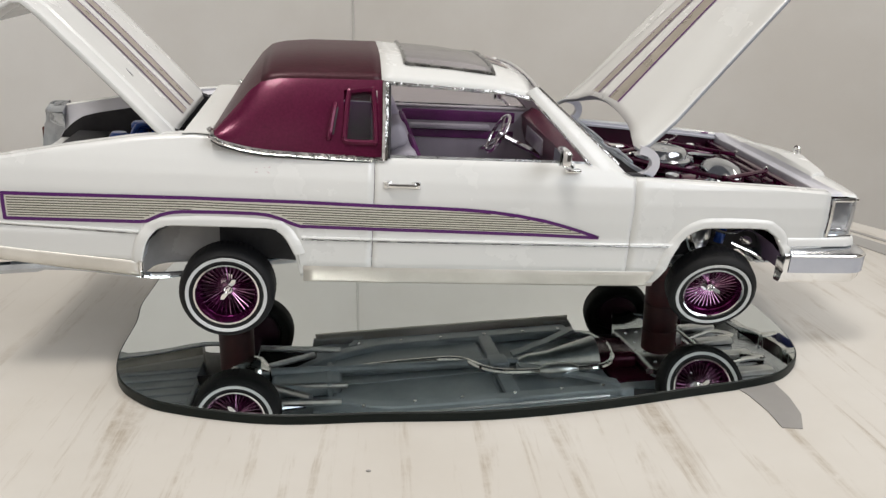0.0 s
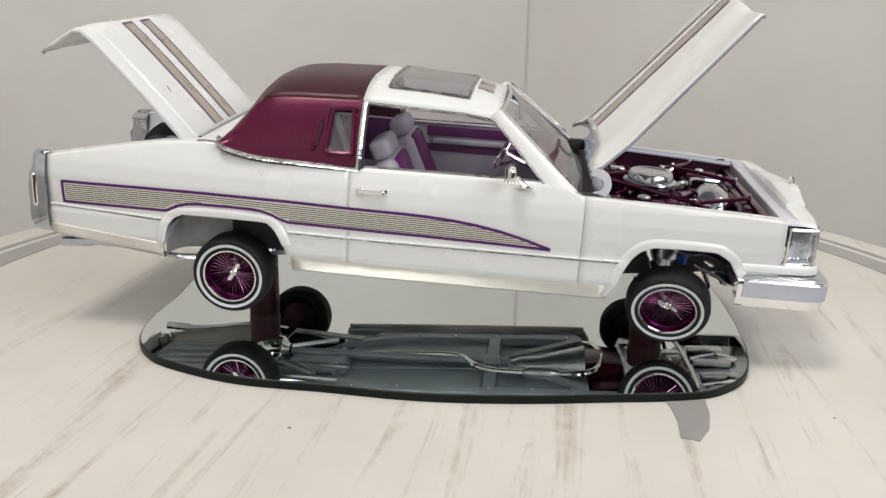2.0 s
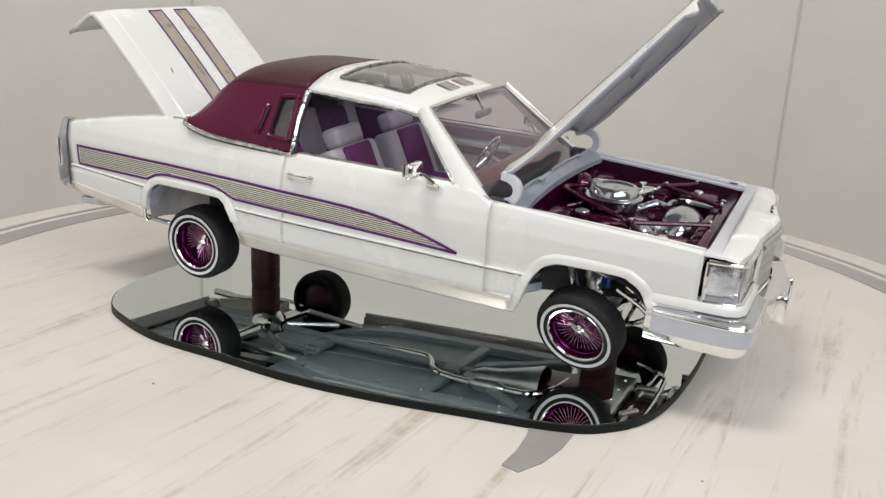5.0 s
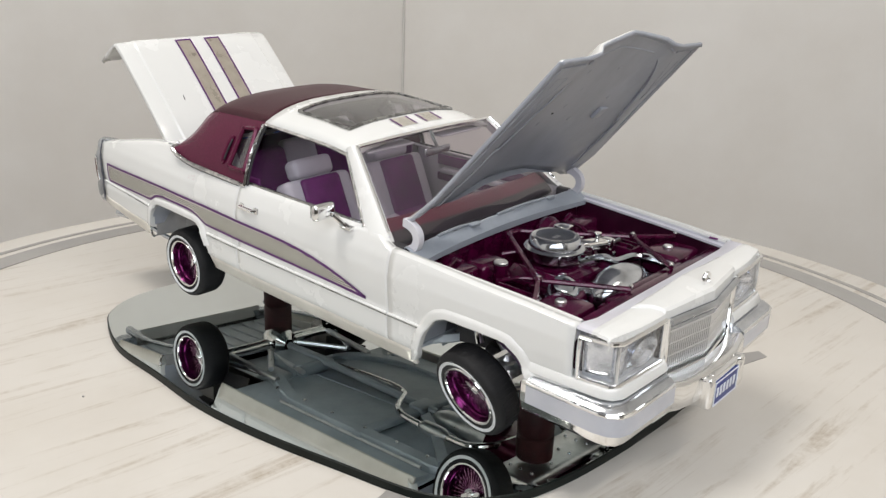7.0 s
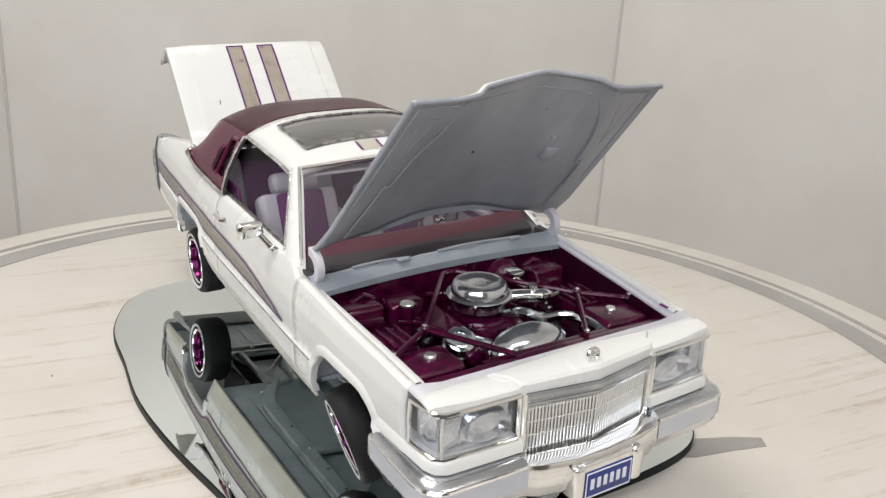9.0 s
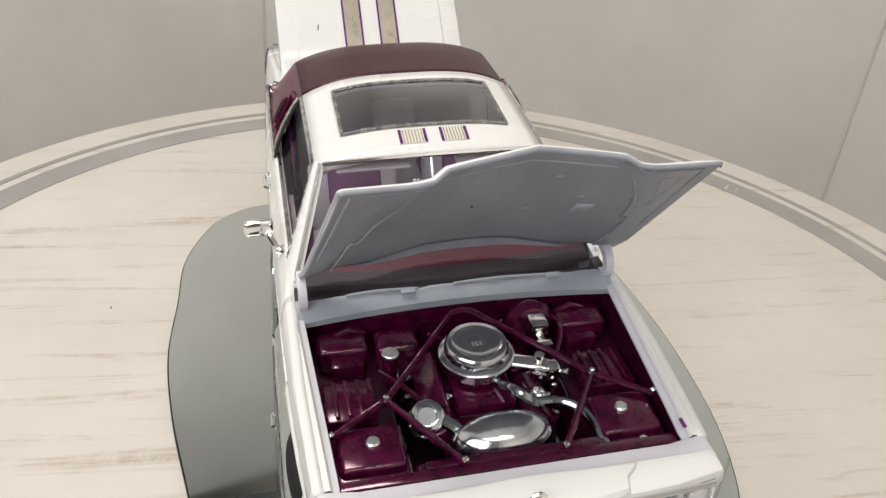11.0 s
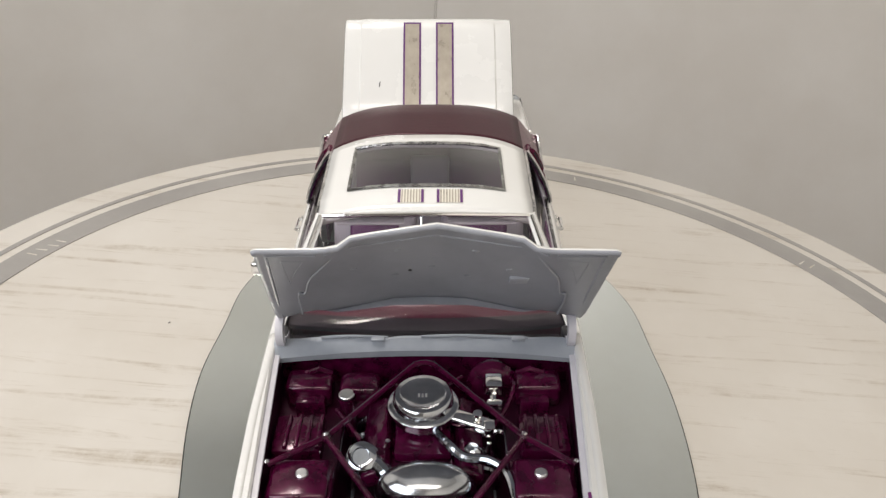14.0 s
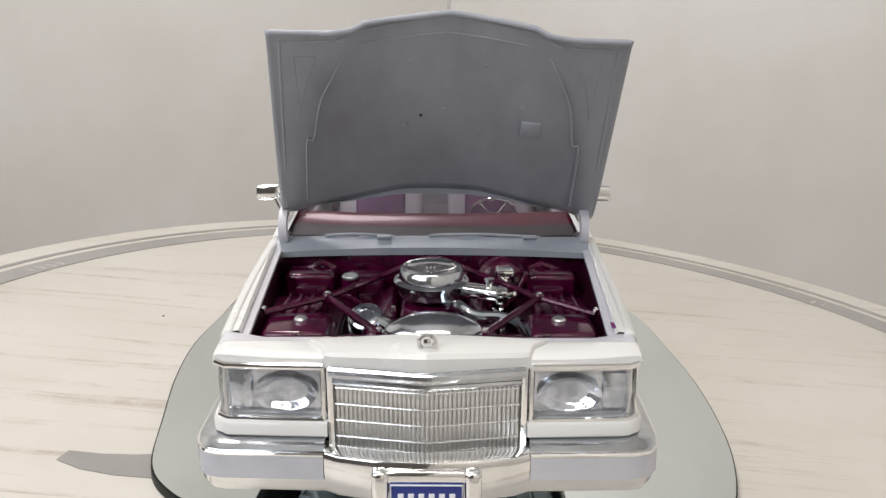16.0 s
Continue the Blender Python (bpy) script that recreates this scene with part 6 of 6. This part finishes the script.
    part("hydraulic_cylinder", lathe(bmesh.new(), [(0.034, 0.0), (0.034, 0.12), (0.042, 0.125), (0.042, 0.15), (0.02, 0.16), (0.0, 0.16)], (1.66, s * 0.70, 0.80), (0.1, 0, 1), 14), BLUE, car)
    part("link_fitting", lathe(bmesh.new(), [(0.02, 0), (0.028, 0.02), (0.028, 0.05), (0.015, 0.07)], (1.80, s * 0.74, 0.84), (1, 0, -0.3), 12), CHROME, car)
    part("tie_rod", tube(bmesh.new(), [(1.74, s * 0.72, 0.80), (1.90, s * 0.76, 0.74), (1.97, s * 0.78, 0.70)], 0.014, 8), CHROME, car)
    part("spindle", tube(bmesh.new(), [(1.56, s * 0.70, 0.565), (1.56, s * 0.86, 0.565)], 0.05, 10), SILVER, car)
    part("steering_link", tube(bmesh.new(), [(1.80, s * 0.1, 0.60), (1.82, s * 0.7, 0.58), (1.70, s * 0.80, 0.57)], 0.018, 8), CHROME, car)
    low = lambda x: interp(x, [(-2.86, 0.668), (-2.4, 0.618), (-2.0, 0.582)])
    rings = [[(x, s * (y_side(x, max(0.70, z)) + 0.004 - 0.5 * max(0, k - 0.5) ** 2 * 0.2), z) for k in np.linspace(0, 1, 7) for z in [interp(x, Z_BOT) + 0.012 + (low(x) - interp(x, Z_BOT) - 0.012) * k]] for x in np.linspace(-2.855, -2.0, 12)]
    vt = part("valance_trim", loft(rings), SATIN, car, "pale satin metal strip below the rear quarter")
    vt.modifiers.new("t", "SOLIDIFY").thickness = 0.015 * U
    part("valance_band", tube(bmesh.new(), [(-1.999, p[1], p[2]) for p in rings[-1]], 0.011, 8), CHROME, vt)
b = bmesh.new()
tube(b, [(-1.52, -0.82, 0.525), (-1.52, 0.82, 0.525)], 0.045, 12)
lathe(b, [(0.05, -0.17), (0.12, -0.10), (0.15, 0.0), (0.12, 0.10), (0.05, 0.15)], (-1.52, 0, 0.525), (1, 0, 0), 20)
part("rear_axle", b, CHROME, car)
b = tube(bmesh.new(), [(-1.36, 0, 0.53), (0.5, 0, 0.60)], 0.032, 10)
part("drive_shaft", b, CHASSIS, car)
b = lathe(bmesh.new(), [(0.05, 0), (0.09, 0.1), (0.10, 0.25), (0.15, 0.45), (0.19, 0.62)], (0.48, 0, 0.64), (1, 0, 0), 20)
part("gearbox", b, SILVER, car, "dull silver gearbox casing")
# One exhaust: a loop round the sump, a converter, a long pipe and a flat silencer.
b = tube(bmesh.new(), curve([(1.10, 0.60, 0.62), (1.20, 0.45, 0.59), (1.25, 0.15, 0.575), (1.20, -0.15, 0.575), (1.08, -0.30, 0.575), (0.9, -0.315, 0.575), (0.6, -0.30, 0.575), (0.36, -0.26, 0.575), (0.22, -0.16, 0.575), (0.05, 0.07, 0.575), (-0.3, 0.10, 0.575), (-0.75, 0.06, 0.575), (-0.9, 0.0, 0.575)], 6), 0.026, 10)
ex = part("exhaust_pipe", b, CHROME, car)
part("converter", lathe(bmesh.new(), [(0.026, 0.0), (0.05, 0.04), (0.055, 0.06), (0.055, 0.22), (0.05, 0.24), (0.026, 0.29)], (0.60, -0.305, 0.573), (1, -0.03, 0), 16), SILVER, ex)
mf = part("silencer", slab(bmesh.new(), (-1.36, -0.27, 0.545), (-0.84, 0.13, 0.65), 0.05, 4), CHASSIS, car)
part("silencer_strap", slab(bmesh.new(), (-0.95, -0.285, 0.538), (-0.91, 0.145, 0.66), 0.01), CHASSIS, mf)
part("silencer_pipe", tube(bmesh.new(), [(-1.36, -0.2, 0.565), (-0.80, -0.285, 0.565)], 0.022, 8), SILVER, mf)
b = bmesh.new()
slab(b, (0.29, -0.72, 0.585), (0.40, 0.72, 0.64), 0.02)
slab(b, (0.27, -0.10, 0.56), (0.42, 0.10, 0.62), 0.02)
part("crossmember", b, CHASSIS, car)
# Bright plate and dots imitate the wall mirrored through holes in the underside.
b = slab(bmesh.new(), (1.40, -0.46, 0.56), (1.72, 0.46, 0.64), 0.03, 3)
fx = part("front_crossmember", b, SILVER, car, "front crossmember, bright as a wall reflected through gaps")
for x in (1.47, 1.56, 1.65):
    for y in (-0.34, -0.12, 0.10, 0.32):
        part("rivet", lathe(bmesh.new(), [(0.014, 0.0), (0.010, -0.010), (0, -0.012)], (x, y, 0.561), n=8), DARKCHROME, fx)
part("sway_bar", tube(bmesh.new(), curve([(1.62, -0.74, 0.53), (1.86, -0.62, 0.56), (1.92, -0.4, 0.58), (1.92, 0.4, 0.58), (1.86, 0.62, 0.56), (1.62, 0.74, 0.53)], 5), 0.018, 8), CHROME, car)
part("steering_box", slab(bmesh.new(), (1.74, 0.22, 0.57), (1.92, 0.36, 0.68), 0.03, 3), SILVER, car)
part("idler_arm", tube(bmesh.new(), [(1.78, -0.34, 0.57), (1.86, -0.2, 0.58)], 0.022, 8), SILVER, car)
for y in (-0.50, -0.16, 0.16, 0.50):
    part("support_bracket", slab(bmesh.new(), (2.0, y - 0.05, 0.60), (2.30, y + 0.05, 0.648), 0.015), SILVER, car)
part("sump_plate", slab(bmesh.new(), (1.14, -0.40, 0.655), (1.95, 0.40, 0.69), 0.015), MAROON, car)
part("oil_pan", slab(bmesh.new(), (1.00, -0.16, 0.55), (1.42, 0.30, 0.72), 0.06, 3), MAROON, car)
part("rear_pan", slab(bmesh.new(), (-2.86, -0.87, 0.765), (-1.99, 0.87, 0.80), 0.02), CHASSIS, car)
part("axle_tray", slab(bmesh.new(), (-2.0, -0.46, 0.84), (-1.04, 0.46, 0.87), 0.02), CHASSIS, car)
for k in range(11):
    part("pan_rib", slab(bmesh.new(), (-2.78, -0.80 + k * 0.16 - 0.03, 0.748), (-2.02, -0.80 + k * 0.16 + 0.03, 0.768), 0.006), CHASSIS, car)
part("front_pan", slab(bmesh.new(), (1.95, -0.70, 0.65), (2.50, 0.70, 0.68), 0.02), DARKCHROME, car)
for s in (-1, 1):
    part("tow_hook", tube(bmesh.new(), curve([(2.0, s * 0.3, 0.64), (2.2, s * 0.32, 0.60), (2.36, s * 0.26, 0.63), (2.2, s * 0.2, 0.61)], 4), 0.02, 8), CHROME, car)

# ---- trunk contents: hydraulic pumps ----
for k, y in enumerate((-0.35, 0.0, 0.36)):
    b = lathe(bmesh.new(), [(0.0, 0.0), (0.055, 0.0), (0.055, 0.22), (0.062, 0.225), (0.062, 0.25), (0.045, 0.27), (0.0, 0.275)], (-2.36 + 0.06 * k, y, 0.965), n=20)
    pm = part("pump_tank", b, BLUE, car, "blue hydraulic pump tank")
    part("pump_valve", slab(bmesh.new(), (-2.28, y - 0.04, 1.0), (-2.20, y + 0.04, 1.16), 0.015), CHROME, pm)
    part("pump_hose", tube(bmesh.new(), curve([(-2.24, y, 1.14), (-2.2, y + 0.08, 1.26), (-2.12, y + 0.18, 1.22), (-2.05, y + 0.24, 1.02)], 4), 0.018, 8), BLUE, pm)
part("battery", slab(bmesh.new(), (-2.74, -0.62, 0.96), (-2.5, -0.2, 1.10), 0.02), DARK, car)
part("battery", slab(bmesh.new(), (-2.74, 0.2, 0.96), (-2.5, 0.62, 1.10), 0.02), DARK, car)

# ---- stand posts, upright between mirror and chassis ----
for x, y, top in ((-1.55, 0.10, 0.56), (1.60, -0.12, 0.44)):
    post = thing("stand_post", "dark maroon round post between mirror and chassis", "post", group="stand posts")
    b = lathe(bmesh.new(), [(0.0, 0.06), (0.125, 0.06), (0.128, 0.07), (0.125, 0.25), (0.118, 0.262), (0.127, 0.275), (0.125, top - 0.01), (0.11, top), (0.0, top)], (x, y, 0), n=32)
    part("post_tube", b, LEG, post)

# Small flecks of overspray on the flank.
FLECK = material("pink_overspray", (0.42, 0.2, 0.26), 0.4)
rng = random.Random(4)
for k in range(9):
    x, z = -1.30 + rng.uniform(-0.05, 0.05), 1.262 + rng.uniform(-0.02, 0.02)
    r = rng.uniform(0.0014, 0.003)
    y = -y_side(x, z) - 0.0025
    part("paint_fleck", prism(bmesh.new(), [(x + r * math.cos(a), y, z + r * math.sin(a)) for a in np.linspace(0, math.tau, 7)[:-1]], (0, 0.004, 0)), FLECK, car, smooth=False)
